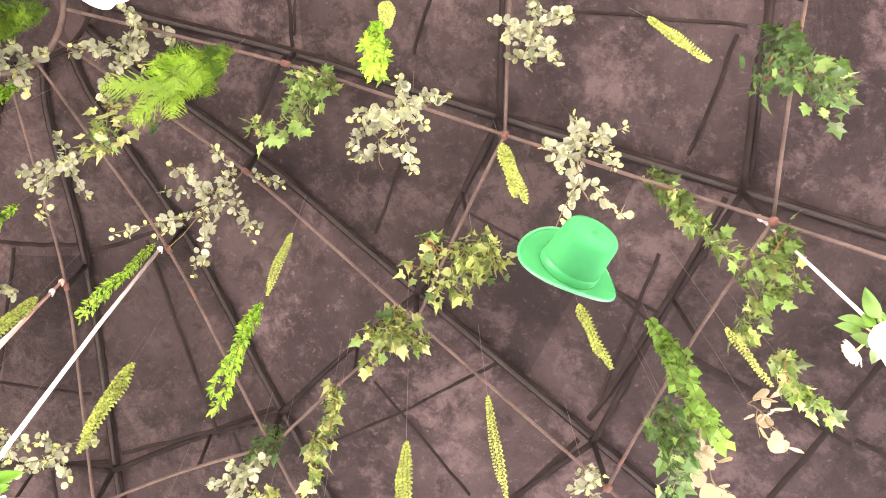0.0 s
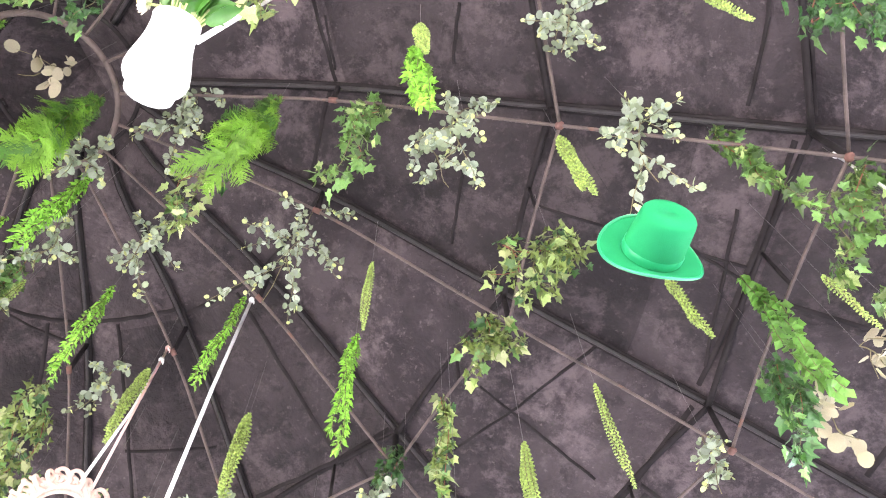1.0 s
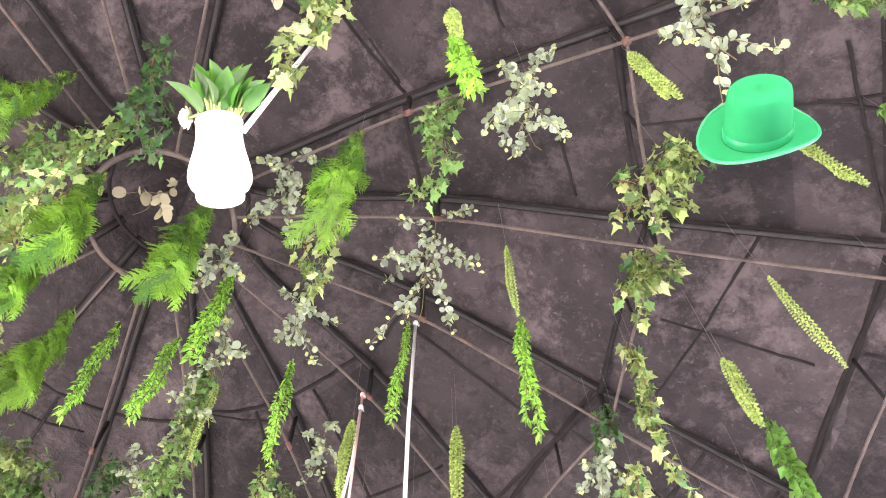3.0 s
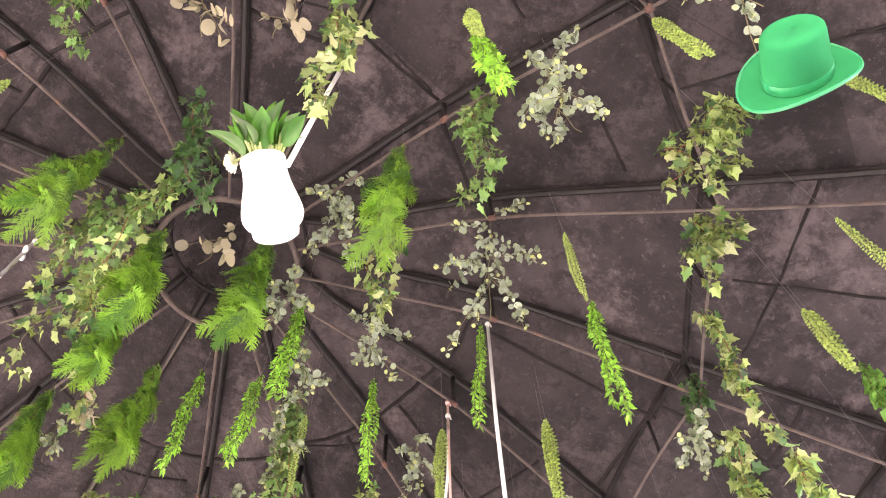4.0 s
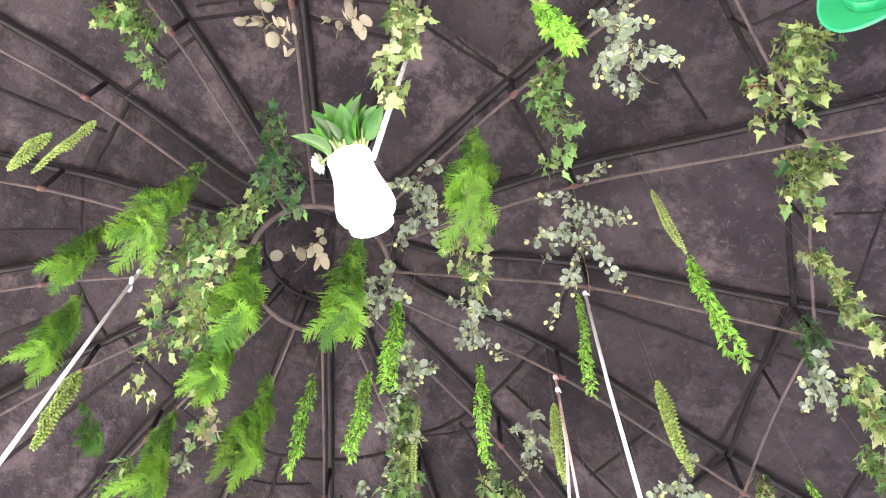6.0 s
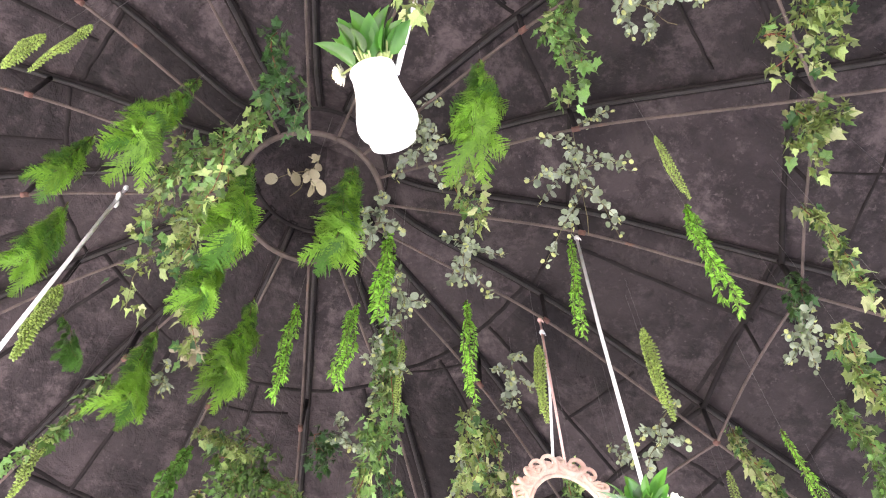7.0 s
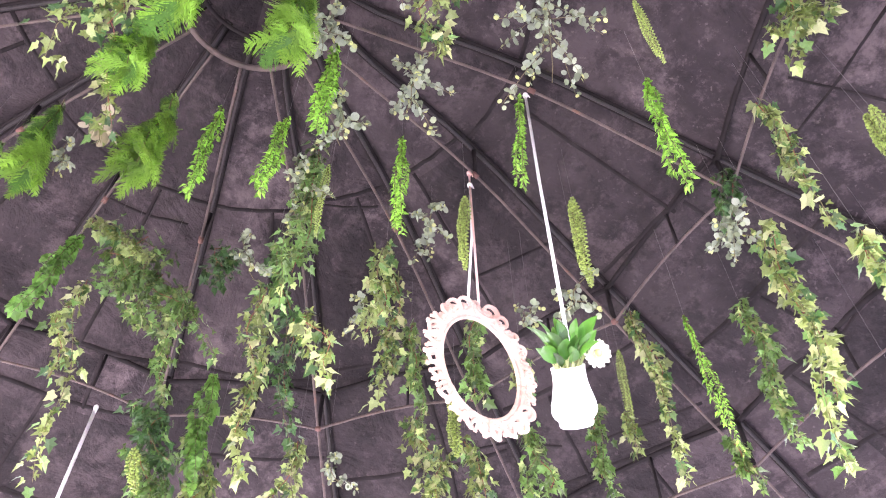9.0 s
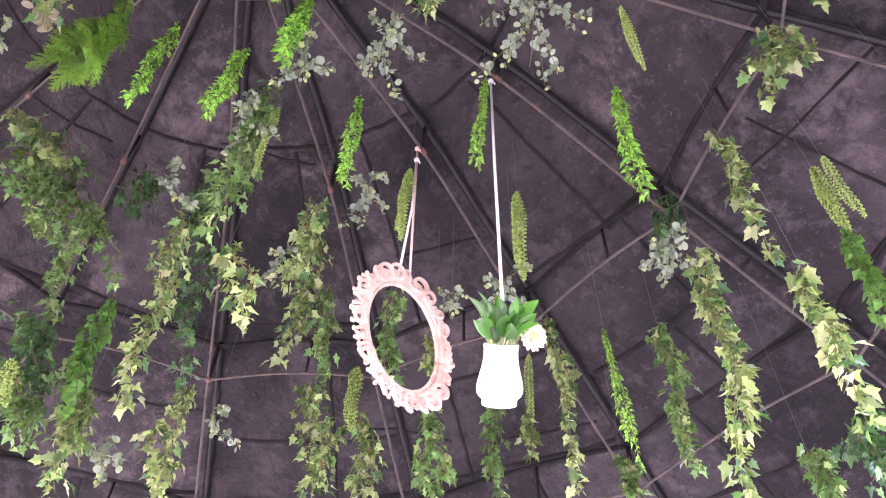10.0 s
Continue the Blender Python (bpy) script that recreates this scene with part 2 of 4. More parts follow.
_rand = random.Random(5)
for k in range(BAYS):
    cuts = [0.004, 1.06 + _rand.uniform(-0.05, 0.05), 1.83 + _rand.uniform(-0.03, 0.03), 2.22 + _rand.uniform(-0.12, 0.12), 2.62, 3.15 + _rand.uniform(-0.1, 0.1), R_EAVE]
    for i, (r0, r1) in enumerate(zip(cuts, cuts[1:])):
        split = [0, 1] if i < 1 or (k in (15, 0, 1) and i < 4) else [0, _rand.uniform(0.3, 0.7), 1]
        for j, (f0, f1) in enumerate(zip(split, split[1:])):
            felt_panel(_bm, k, r0, r1 + 0.03, f0 - 0.012, f1 + 0.012, 0.003 * ((i + j) % 2) + _rand.uniform(0, 0.001))
        if i and not (k in (15, 0, 1) and i in (2, 3)):
            seam(_bm, (r0 * 0.985, azimuth(k + 0.04)), (r0 * (1.0 + _rand.uniform(-0.03, 0.02)) * 0.985, azimuth(k + 0.96)))
        if len(split) > 2:
            m = azimuth(k + split[1])
            c = math.cos(radians(180 / BAYS)) / math.cos(radians((split[1] - 0.5) * 360 / BAYS))
            seam(_bm, (r0 * c, m), (r1 * c, m + _rand.uniform(-1.2, 1.2)), 0.009)
seam(_bm, (1.09, 10.1), (1.08, 20.9), 0.006, 0.004)
seam(_bm, (1.57, 11.8), (1.52, 19.6), 0.006, 0.004)
seam(_bm, (1.57, 32.9), (1.61, 44.4), 0.006, 0.004)
seam(_bm, (2.48, 13.6), (2.44, 22.9), 0.006, 0.004)
seam(_bm, (2.45, 30.7), (2.54, 44.0), 0.006, 0.004)
seam(_bm, (1.83, 35.2), (2.54, 35.0), 0.006, 0.004)
seam(_bm, (2.22, 46.8), (2.03, 67.1), 0.006, 0.004)
seam(_bm, (1.94, 57.9), (2.45, 57.9), 0.006, 0.004)
seam(_bm, (2.00, 12.7), (2.50, 13.0), 0.006, 0.004)
seam(_bm, (1.09, 339.8), (1.12, 0.5), 0.006, 0.004)
seam(_bm, (1.12, 319.2), (1.10, 335.6), 0.006, 0.004)
seam(_bm, (1.51, 109.3), (1.57, 94.9), 0.006, 0.004)
seam(_bm, (1.01, 143.4), (1.08, 120.4), 0.006, 0.004)
seam(_bm, (2.21, 123.6), (2.35, 110.2), 0.006, 0.004)
seam(_bm, (2.39, 105.9), (2.48, 94.4), 0.006, 0.004)
seam(_bm, (1.22, 182.8), (1.17, 165.6), 0.006, 0.004)
seam(_bm, (2.59, 81.0), (2.56, 70.6), 0.006, 0.004)
seam(_bm, (2.35, 34.8), (2.59, 36.5), 0.006, 0.004)
ceiling = tagged(new("ceiling", link_mesh("ceiling", _bm, [FELT, FELT_EDGE])), "dark weathered felt roof lining with sewn seams", "ceiling", kind="structure")

_bm = bmesh.new()
_grid = [[_bm.verts.new(cover_point(r, TURN0 + 360 * j / 96) + Vector((0, 0, 0.035))) for j in range(96)] for r in (0.01, 0.12, 0.22, 0.34, 0.5, 0.7, 1.1, 1.5, 1.9, 2.3, 2.7, 3.2, R_EAVE + 0.05)]
for _a, _b in zip(_grid, _grid[1:]):
    for j in range(96):
        _bm.faces.new((_a[j], _a[(j + 1) % 96], _b[(j + 1) % 96], _b[j]))
_bm.faces.new(_grid[0][::-1])
roof = tagged(new("roof", link_mesh("roof", _bm, POST_PAINT)), "dark outer roof skin over the felt lining", "roof", kind="structure")

frame_top = thing("roof_frame", (0, 0, 0), "rusty steel pipe frame with radiating ribs and rings", "roof frame", kind="structure")
for k in range(BAYS):
    az = azimuth(k)
    _rl = [R_RING + (R_EAVE - R_RING) * i / 40 for i in range(41)]
    part("rib", tube(bmesh.new(), [(*spot(r, az)[:2], smooth_height(r)) for r in _rl], 0.006, 8), RUST, frame_top, "thin rusty pipe rib")
    part("outer_rib", tube(bmesh.new(), [(*spot(r, az)[:2], outer_height(r)) for r in _rl], 0.006, 6, wide=1.3), OUTER_BAR, frame_top, "dark flat bar rib")
    part("rib_strip", tube(bmesh.new(), [(*spot(r, az)[:2], outer_height(r) + 0.013) for r in _rl], 0.004, 6, wide=4.6), FELT_EDGE, frame_top, "dark felt strip along the rib")
    for ring_r in (R_NODE, R_OUT, R_EAVE):
        a, b = spot(ring_r, az), spot(ring_r, azimuth(k + 1))
        pts = []
        for i in range(13):
            f = i / 12
            p = a.lerp(b, f)
            pts.append(p * 1.0 + Vector((0, 0, 0.035 * math.sin(math.pi * f))))
        part("ring_bar", tube(bmesh.new(), pts, 0.006, 8), RUST, frame_top)
        part("outer_ring_bar", tube(bmesh.new(), [p + Vector((0, 0, outer_height(ring_r) - smooth_height(ring_r) - 0.025)) for p in pts], 0.012, 6), BLACK_BAR, frame_top)
        mid = pts[5]
        part("strut", tube(bmesh.new(), [mid, mid + Vector((0, 0, outer_height(ring_r) - smooth_height(ring_r) - 0.02))], 0.007, 6), BLACK_BAR, frame_top)
        bm = ball(bmesh.new(), (0, 0, 0), 0.0145, (1.1, 1.1, 0.8), 2)
        bmesh.ops.translate(bm, verts=bm.verts, vec=Vector((a.x, a.y, smooth_height(ring_r))))
        part("clamp", bm, NODE_RUST, frame_top)
    for ring_r in (R_LINK, R_NODE, R_OUT):
        p = spot(ring_r, az)
        p.z = smooth_height(ring_r)
        part("link", tube(bmesh.new(), [p, Vector((p.x, p.y, outer_height(ring_r)))], 0.011, 6), BLACK_BAR, frame_top)
    p = spot(R_LINK, az)
    d = (spot(R_LINK + 0.02, az) - spot(R_LINK - 0.02, az))
    d.z = smooth_height(R_LINK + 0.02) - smooth_height(R_LINK - 0.02)
    p.z = smooth_height(R_LINK)
    part("clamp", tube(bmesh.new(), [p - d * 0.35, p + d * 0.35], 0.011, 8), NODE_RUST, frame_top)
for r, z, thick, m in ((R_RING, smooth_height(R_RING), 0.012, RUST), (R_RING, outer_height(R_RING) - 0.03, 0.009, BLACK_BAR)):
    pts = [(r * math.cos(2 * math.pi * i / 64), r * math.sin(2 * math.pi * i / 64), z) for i in range(65)]
    part("top_ring", tube(bmesh.new(), pts, thick, 8), m, frame_top, "pipe ring at the top of the dome")
for k in range(BAYS):
    foot = spot(R_EAVE - 0.04, azimuth(k))
    foot.z = 0
    part("leg", tube(bmesh.new(), [foot + Vector((0, 0, 0.0)), foot + Vector((0, 0, outer_height(R_EAVE - 0.04)))], 0.024, 10), RUST, frame_top, "upright steel pipe leg")
    part("foot_plate", lathe(bmesh.new(), [(0.07, 0.001), (0.07, 0.008), (0.03, 0.012), (0.03, 0.05)], 12), RUST, frame_top).location = foot

# ---- ornaments that hang from the frame ----


def ribbon(points, material, name, label, half=0.0075, flat=0.22):
    ob = thing(name, points[0], label, "ribbon", "ribbons of the hanging ornaments")
    o = Vector(points[0])
    part("strap", tube(bmesh.new(), [Vector(p) - o for p in points], half * flat, 8, wide=1 / flat), material, ob)
    bm = ball(bmesh.new(), (0, 0, -0.01), 0.012, (0.9, 0.9, 1.3), 2)
    tube(bm, [(0, 0, -0.005), (0.012, 0.004, -0.028), (0.016, 0.004, -0.05)], 0.004, 6, 0.002)
    part("knot", bm, material, ob)
    return ob


BIG_LEAF = leafy(mat("glossy_laurel_leaf", (0.042, 0.13, 0.022), 0.35, vary=0.35, scale=25, bump=0.15, bump_scale=60, per_object=0.75), (0.16, 0.42, 0.05), 0.3)
LEAF_STEM = mat("pale_green_stem", (0.3, 0.34, 0.14), 0.6, vary=0.2, scale=30, bump=0.1)
PETAL = leafy(mat("white_petal", (0.85, 0.83, 0.72), 0.6, vary=0.06, scale=40, bump=0.1, bump_scale=120, island=0.08), (0.85, 0.82, 0.6), 0.2)
PETAL_HEART = mat("yellow_flower_heart", (0.75, 0.68, 0.2), 0.7, vary=0.15, scale=60, bump=0.3, bump_scale=200)


def blade_mesh(length, width, fold=0.25, curl=0.25, rows=7, tip=0.6):
    """A pointed leaf blade along +z with a folded midrib, bent over at the tip."""
    bm = bmesh.new()
    prev = None
    for i in range(rows + 1):
        f = i / rows
        w = width * (math.sin(math.pi * f ** tip) ** 0.8 if 0 < f < 1 else 0.02)
        y, z = curl * length * f * f, length * (f - 0.12 * f * f)
        ring = [bm.verts.new((x * w, y - abs(x) * w * fold, z)) for x in (-0.5, -0.27, 0, 0.27, 0.5)]
        if prev:
            for j in range(4):
                bm.faces.new((prev[j], prev[j + 1], ring[j + 1], ring[j]))
        prev = ring
    return bm


LAUREL = [link_mesh("leaf", blade_mesh(0.082 + 0.01 * i, 0.041 + 0.004 * i, 0.34, 0.08 + 0.1 * i, tip=0.8), BIG_LEAF) for i in range(4)]


def flower_mesh(r):
    bm = bmesh.new()
    rr = random.Random(3)
    for layer in range(5):
        n = 15 - 2 * layer
        for i in range(n):
            a = 2 * math.pi * (i + 0.5 * (layer % 2)) / n + rr.uniform(-0.08, 0.08)
            up = 0.15 + layer * 0.3 + rr.uniform(-0.08, 0.08)
            L, W = r * (1.0 - 0.12 * layer), r * 0.34
            d = Vector((math.cos(a) * math.cos(up), math.sin(a) * math.cos(up), math.sin(up)))
            s = Vector((-math.sin(a), math.cos(a), 0))
            nrm = d.cross(s)
            prev = None
            for f, w in ((0.12, 0.3), (0.45, 0.85), (0.75, 1.0), (0.93, 0.7), (1.0, 0.15)):
                c = d * (L * f) + nrm * (-0.12 * L * math.sin(math.pi * f))
                ring = [bm.verts.new(c + s * (x * W * w) + nrm * (-0.1 * W * (1 - abs(x) * 2))) for x in (-0.5, 0, 0.5)]
                if prev:
                    for j in range(2):
                        bm.faces.new((prev[j], prev[j + 1], ring[j + 1], ring[j]))
                prev = ring
    return bm


VASE = ((0.001, 0.0), (0.34, 0.0), (0.365, 0.012), (0.375, 0.05), (0.37, 0.1), (0.4, 0.125), (0.45, 0.16), (0.49, 0.22), (0.5, 0.28), (0.485, 0.37), (0.45, 0.48), (0.41, 0.59), (0.38, 0.7), (0.365, 0.8), (0.362, 0.9), (0.372, 0.96), (0.378, 0.985), (0.373, 1.0), (0.35, 0.995), (0.34, 0.93), (0.335, 0.8), (0.35, 0.7), (0.001, 0.66))


def hanging_vase(name, at, tall, wide, label, seed, flower_way, leaves=15, spread=1.0, facing=None, bloom=1.0):
    """A white bulbous vase with laurel leaves, turned so that +z runs from base to rim."""
    ob = thing(name, at, label, "vase", "white hanging vases")
    part("body", lathe(bmesh.new(), [(r * wide, z * tall) for r, z in VASE], 48), WHITE_POT, ob)
    rr = random.Random(seed)
    for i in range(leaves):
        a = 2 * math.pi * i / leaves * 2.4 + rr.uniform(-0.3, 0.3)
        lean = (3 + 38 * (i / leaves) ** 0.8) * spread * rr.uniform(0.7, 1.1)
        base = Vector((math.cos(a) * 0.2 * wide, math.sin(a) * 0.2 * wide, tall * 0.9))
        d = Matrix.Rotation(a - math.pi / 2, 4, "Z") @ Matrix.Rotation(-radians(lean), 4, "X")
        rise = rr.uniform(0.025, 0.07) * (1.2 - i / leaves * 0.7) * wide / 0.11
        top = base + (d @ Vector((0, 0, 1))) * rise
        part("stalk", tube(bmesh.new(), [base - Vector((0, 0, 0.04)), base, top], 0.0022, 6), LEAF_STEM, ob)
        leaf = new("leaf", LAUREL[i % 4])
        leaf.parent = ob
        leaf.matrix_basis = Matrix.Translation(top) @ d @ Matrix.Rotation(rr.uniform(-0.9, 0.9), 4, "Z") @ Matrix.Scale(rr.uniform(0.62, 0.9) * wide / 0.115, 4)
    local = ob.matrix_world.to_3x3().inverted() @ Vector(flower_way)
    a = math.atan2(local.y, local.x)
    face = Vector((math.cos(a), math.sin(a), 0.25)).normalized()
    if facing:
        face = (face * 0.45 + (ob.matrix_world.to_3x3().inverted() @ Vector(facing)).normalized()).normalized()
    centre = Vector((math.cos(a) * 0.66 * wide, math.sin(a) * 0.66 * wide, tall * 1.13)) * (0.55 + 0.45 * bloom)
    centre.z = tall * 1.13
    part("flower_stalk", tube(bmesh.new(), [(0, 0, tall * 0.9), Vector((0, 0, tall * 1.05)) + centre * 0.1, centre], 0.003, 6), LEAF_STEM, ob)
    bm = flower_mesh(0.036 * bloom * wide / 0.11)
    bm.transform(Matrix.Translation(centre) @ face.to_track_quat("Z", "Y").to_matrix().to_4x4())
    fl = part("flower", bm, PETAL, ob, "white many-petalled flower")
    bm = ball(bmesh.new(), centre + face * 0.012, 0.009, (1, 1, 1), 2)
    part("flower_heart", bm, PETAL_HEART, fl)
    return ob


def axis_pose(at, axis, spin=0.0):
    return Matrix.Translation(at) @ Vector(axis).normalized().to_track_quat("Z", "Y").to_matrix().to_4x4() @ Matrix.Rotation(radians(spin), 4, "Z")


V2_RIM, V2_DOWN = Vector((0.385, 0.944, 3.038)), Vector((-0.53, 0.6, -0.62)).normalized()
hanging_vase("vase", axis_pose(V2_RIM + V2_DOWN * 0.142, -V2_DOWN), 0.142, 0.108, "white bulbous vase with green leaves and one white flower", 4, (0.68, 0.73, 0), 34, 1.0, (0.43, -0.53, -0.72))
ribbon([(0.35, 1.011, 4.585), (0.365, 0.985, 3.9), V2_RIM + V2_DOWN * 0.01 + Vector((-0.01, 0.03, 0.02))], WHITE_CORD, "ribbon", "long white ribbon holding a flower vase")
V1_RIM, V1_DOWN = Vector((1.05, -0.039, 3.286)), Vector((-0.081, 0.089, -0.117)).normalized()
hanging_vase("vase", axis_pose(V1_RIM + V1_DOWN * 0.17, -V1_DOWN), 0.17, 0.124, "tilted white vase with a bunch of laurel leaves", 9, (-0.6, -0.75, 0.3), 40, 0.95, None, 0.6)
ribbon([(1.03, 0.045, 4.60), (1.06, 0.025, 3.9), V1_RIM + V1_DOWN * 0.015 + Vector((0.02, 0.04, 0.01))], WHITE_CORD, "ribbon", "white ribbon holding the tilted vase", 0.0065)
hanging_vase("vase", Matrix.Translation((2.39, 1.12, 3.08)), 0.185, 0.110, "white vase with leaves and a white flower beside ivy", 14, (-0.6, 0.4, 0))
ribbon([(2.388, 1.118, 4.03), (2.389, 1.119, 3.7), (2.39, 1.12, 3.25)], WHITE_CORD, "ribbon", "white ribbon knotted to a frame joint")
ribbon([(-0.218, -0.682, 4.655), (-0.218, -0.682, 3.9), (-0.219, -0.683, 2.7)], WHITE_CORD, "ribbon", "white ribbon with a bow hanging beside the ferns", 0.0075)
_bow = bmesh.new()
for _s in (-1, 1):
    ball(_bow, (_s * 0.018, 0, 0), 0.016, (1.2, 0.6, 0.8), 2)
_bow.transform(Matrix.Translation((-0.218, -0.68, 4.54)))
tagged(part("ribbon_bow", _bow, WHITE_CORD), "small white satin bow tied on a ribbon", "bow")
ribbon([(-1.9, 0.36, 4.27), (-1.9, 0.36, 3.4)], WHITE_CORD, "ribbon", "white ribbon hanging behind the ivy garlands", 0.0075)


# the oval picture frame
def oval_frame():
    ob = thing("picture_frame", Matrix.Translation((-0.004, 1.016, 3.394)) @ Matrix.Rotation(1.515, 4, "Z") @ Matrix.Rotation(radians(2.6), 4, "X") @ Matrix.Rotation(radians(1.9), 4, "Y"), "empty oval rococo picture frame in chalky pale pink", "picture frame")
    A, B = 0.146, 0.2

    def oval(t, k=0.0):
        n = Vector((math.cos(t) / A, 0, math.sin(t) / B)).normalized()
        return Vector((A * math.cos(t), 0, B * math.sin(t))) + n * k, n
    for name, off, depth, thick in (("inner_rim", -0.006, 0.0, 0.007), ("moulding", 0.008, -0.004, 0.0095)):
        bm = bmesh.new()
        tube(bm, [oval(2 * math.pi * i / 72, off)[0] + Vector((0, depth, 0)) for i in range(73)], thick, 10)
        part(name, bm, PINK_FRAME, ob)
    rr = random.Random(21)
    t = 0.0
    count = 0
    while t < 2 * math.pi - 0.1:
        step = rr.uniform(0.2, 0.34)
        t += step / 2
        p, n = oval(t, 0.012)
        turn = 1 if rr.random() < 0.5 else -1
        tang = Vector((-n.z, 0, n.x)) * turn
        big = (0.85 + 0.35 * abs(math.sin(t)) ** 3) * rr.uniform(0.85, 1.2)
        sweep = rr.uniform(4.2, 6.6)
        pts = []
        for j in range(23):
            f = j / 22
            a = -0.9 + sweep * f
            rad = 0.034 * big * (1 - 0.75 * f)
            pts.append(p + n * (0.024 * big) - tang * 0.006 + (n * -math.cos(a) + tang * math.sin(a)) * rad + Vector((0, -0.012 * math.sin(math.pi * f) - 0.003, 0)))
        bm = tube(bmesh.new(), pts, 0.008 * big, 8, 0.005)
        ball(bm, pts[-1], 0.008 * big, (1, 0.8, 1), 1)
        part("scroll", bm, PINK_FRAME, ob)
        t += step / 2
        q, m = oval(t, 0.01)
        bm = bmesh.new()
        lobes = 3 if count % 3 else 4
        for s in range(lobes):
            lean = (s - (lobes - 1) / 2) * rr.uniform(0.5, 0.8) + rr.uniform(-0.2, 0.2)
            d = (m + Vector((-m.z, 0, m.x)) * lean).normalized()
            e = q + d * rr.uniform(0.024, 0.05)
            bend = q.lerp(e, 0.55) + Vector((-m.z, 0, m.x)) * lean * 0.012 + Vector((0, -0.014, 0))
            tube(bm, [q, bend, e], 0.0085, 7, 0.0048)
            ball(bm, e, rr.uniform(0.006, 0.01), (1.1, 0.8, 1), 1)
        part("leaf_ornament", bm, PINK_FRAME, ob)
        count += 1
    return ob


oval_frame()
ribbon([(-0.063, 1.064, 4.6), (-0.035, 1.045, 4.1), (-0.012, 1.03, 3.66)], PINK_CORD, "ribbon", "pale pink ribbon holding the oval frame", 0.0055)
ribbon([(-0.058, 1.06, 4.5), (-0.04, 1.04, 4.1), (-0.022, 0.99, 3.655)], WHITE_CORD, "ribbon", "white ribbon holding the oval frame", 0.0055)


# the green top hat
def top_hat():
    ob = thing("top_hat", axis_pose(Vector((1.755, 0.81, 3.35)) - Vector((0.589, -0.762, -0.253)) * 0.05, (0.589, -0.762, -0.253), 100) @ Matrix.Scale(0.88, 4), "bright green felt top hat with a satin band", "hat")
    bm = bmesh.new()
    sides = 56
    prof = [(0.0695, 0.0), (0.069, 0.02), (0.067, 0.05), (0.065, 0.085), (0.0635, 0.112), (0.0615, 0.124), (0.057, 0.131), (0.046, 0.1345), (0.001, 0.135), (0.001, 0.132), (0.045, 0.131), (0.056, 0.126), (0.0595, 0.112), (0.062, 0.085), (0.064, 0.05), (0.066, 0.0)]
    lathe(bm, [(r * 1.06, z) for r, z in prof], sides, close=False)
    for v in bm.verts:
        v.co.y *= 1.12
    part("crown", bm, HAT_FELT, ob)
    bm = bmesh.new()
    rows = []
    for i, (r, side) in enumerate(((0.0675, 0), (0.09, 0), (0.112, 0), (0.124, 0), (0.127, 0.5), (0.124, 1), (0.112, 1), (0.09, 1), (0.0675, 1))):
        ring = []
        for k in range(sides):
            a = 2 * math.pi * k / sides
            x, y = r * math.cos(a), r * 1.12 * math.sin(a)
            roll = 0.02 * max(0, (r - 0.07) / 0.057) ** 1.6 * math.cos(a) ** 2 * 1.5 - 0.004 * max(0, (r - 0.07) / 0.057) * math.sin(a) ** 2
            ring.append(bm.verts.new((x, y, roll - 0.004 * side)))
        rows.append(ring)
    for a, b in zip(rows, rows[1:]):
        for k in range(sides):
            bm.faces.new((a[k], b[k], b[(k + 1) % sides], a[(k + 1) % sides]))
    part("brim", bm, HAT_FELT, ob)
    rim = [(0.126 * math.cos(2 * math.pi * k / 72), 0.126 * 1.12 * math.sin(2 * math.pi * k / 72), 0.03 * math.cos(2 * math.pi * k / 72) ** 2 - 0.004 * math.sin(2 * math.pi * k / 72) ** 2 - 0.002) for k in range(73)]
    part("brim_binding", tube(bmesh.new(), rim, 0.0038, 8), HAT_BAND, ob)
    bm = bmesh.new()
    lathe(bm, [(0.0735, 0.003), (0.0745, 0.008), (0.0742, 0.024), (0.0732, 0.028)], sides, close=False)
    for v in bm.verts:
        v.co.y *= 1.12
    part("band", bm, HAT_BAND, ob)
    inv = ob.matrix_world.inverted()
    start, end = Vector((1.72, 0.85, 3.46)), Vector((1.715, 0.85, 4.4))
    part("thread", tube(bmesh.new(), [inv @ start, inv @ end], 0.0008, 5), BLACK_BAR, ob)
    return ob


top_hat()

# ---- greenery: how each kind grows ----
IVY_MID = leafy(mat("ivy_leaf", (0.1, 0.2, 0.055), 0.36, vary=0.4, scale=30, bump=0.15, bump_scale=50, per_object=0.85), (0.15, 0.3, 0.06), 0.2)
IVY_DARK = leafy(mat("dark_ivy_leaf", (0.035, 0.095, 0.032), 0.34, vary=0.35, scale=30, bump=0.15, bump_scale=50, per_object=0.5), (0.08, 0.2, 0.03), 0.2)
IVY_PALE = leafy(mat("yellow_green_ivy_leaf", (0.27, 0.35, 0.13), 0.42, vary=0.4, scale=30, bump=0.15, bump_scale=50, per_object=0.7), (0.32, 0.42, 0.12), 0.18)
IVY_CREAM = leafy(mat("cream_edged_ivy_leaf", (0.4, 0.43, 0.22), 0.45, vary=0.3, scale=30, bump=0.15, bump_scale=50, per_object=0.25), (0.38, 0.4, 0.13), 0.2)
EUC = leafy(mat("grey_green_eucalyptus_leaf", (0.27, 0.315, 0.24), 0.6, vary=0.2, scale=25, bump=0.1, bump_scale=60, per_object=0.4), (0.35, 0.42, 0.28), 0.15)
EUC_TIP = leafy(mat("yellow_green_eucalyptus_tip", (0.42, 0.46, 0.19), 0.6, vary=0.2, scale=25, bump=0.1, bump_scale=60, per_object=0.3), (0.5, 0.55, 0.15), 0.2)
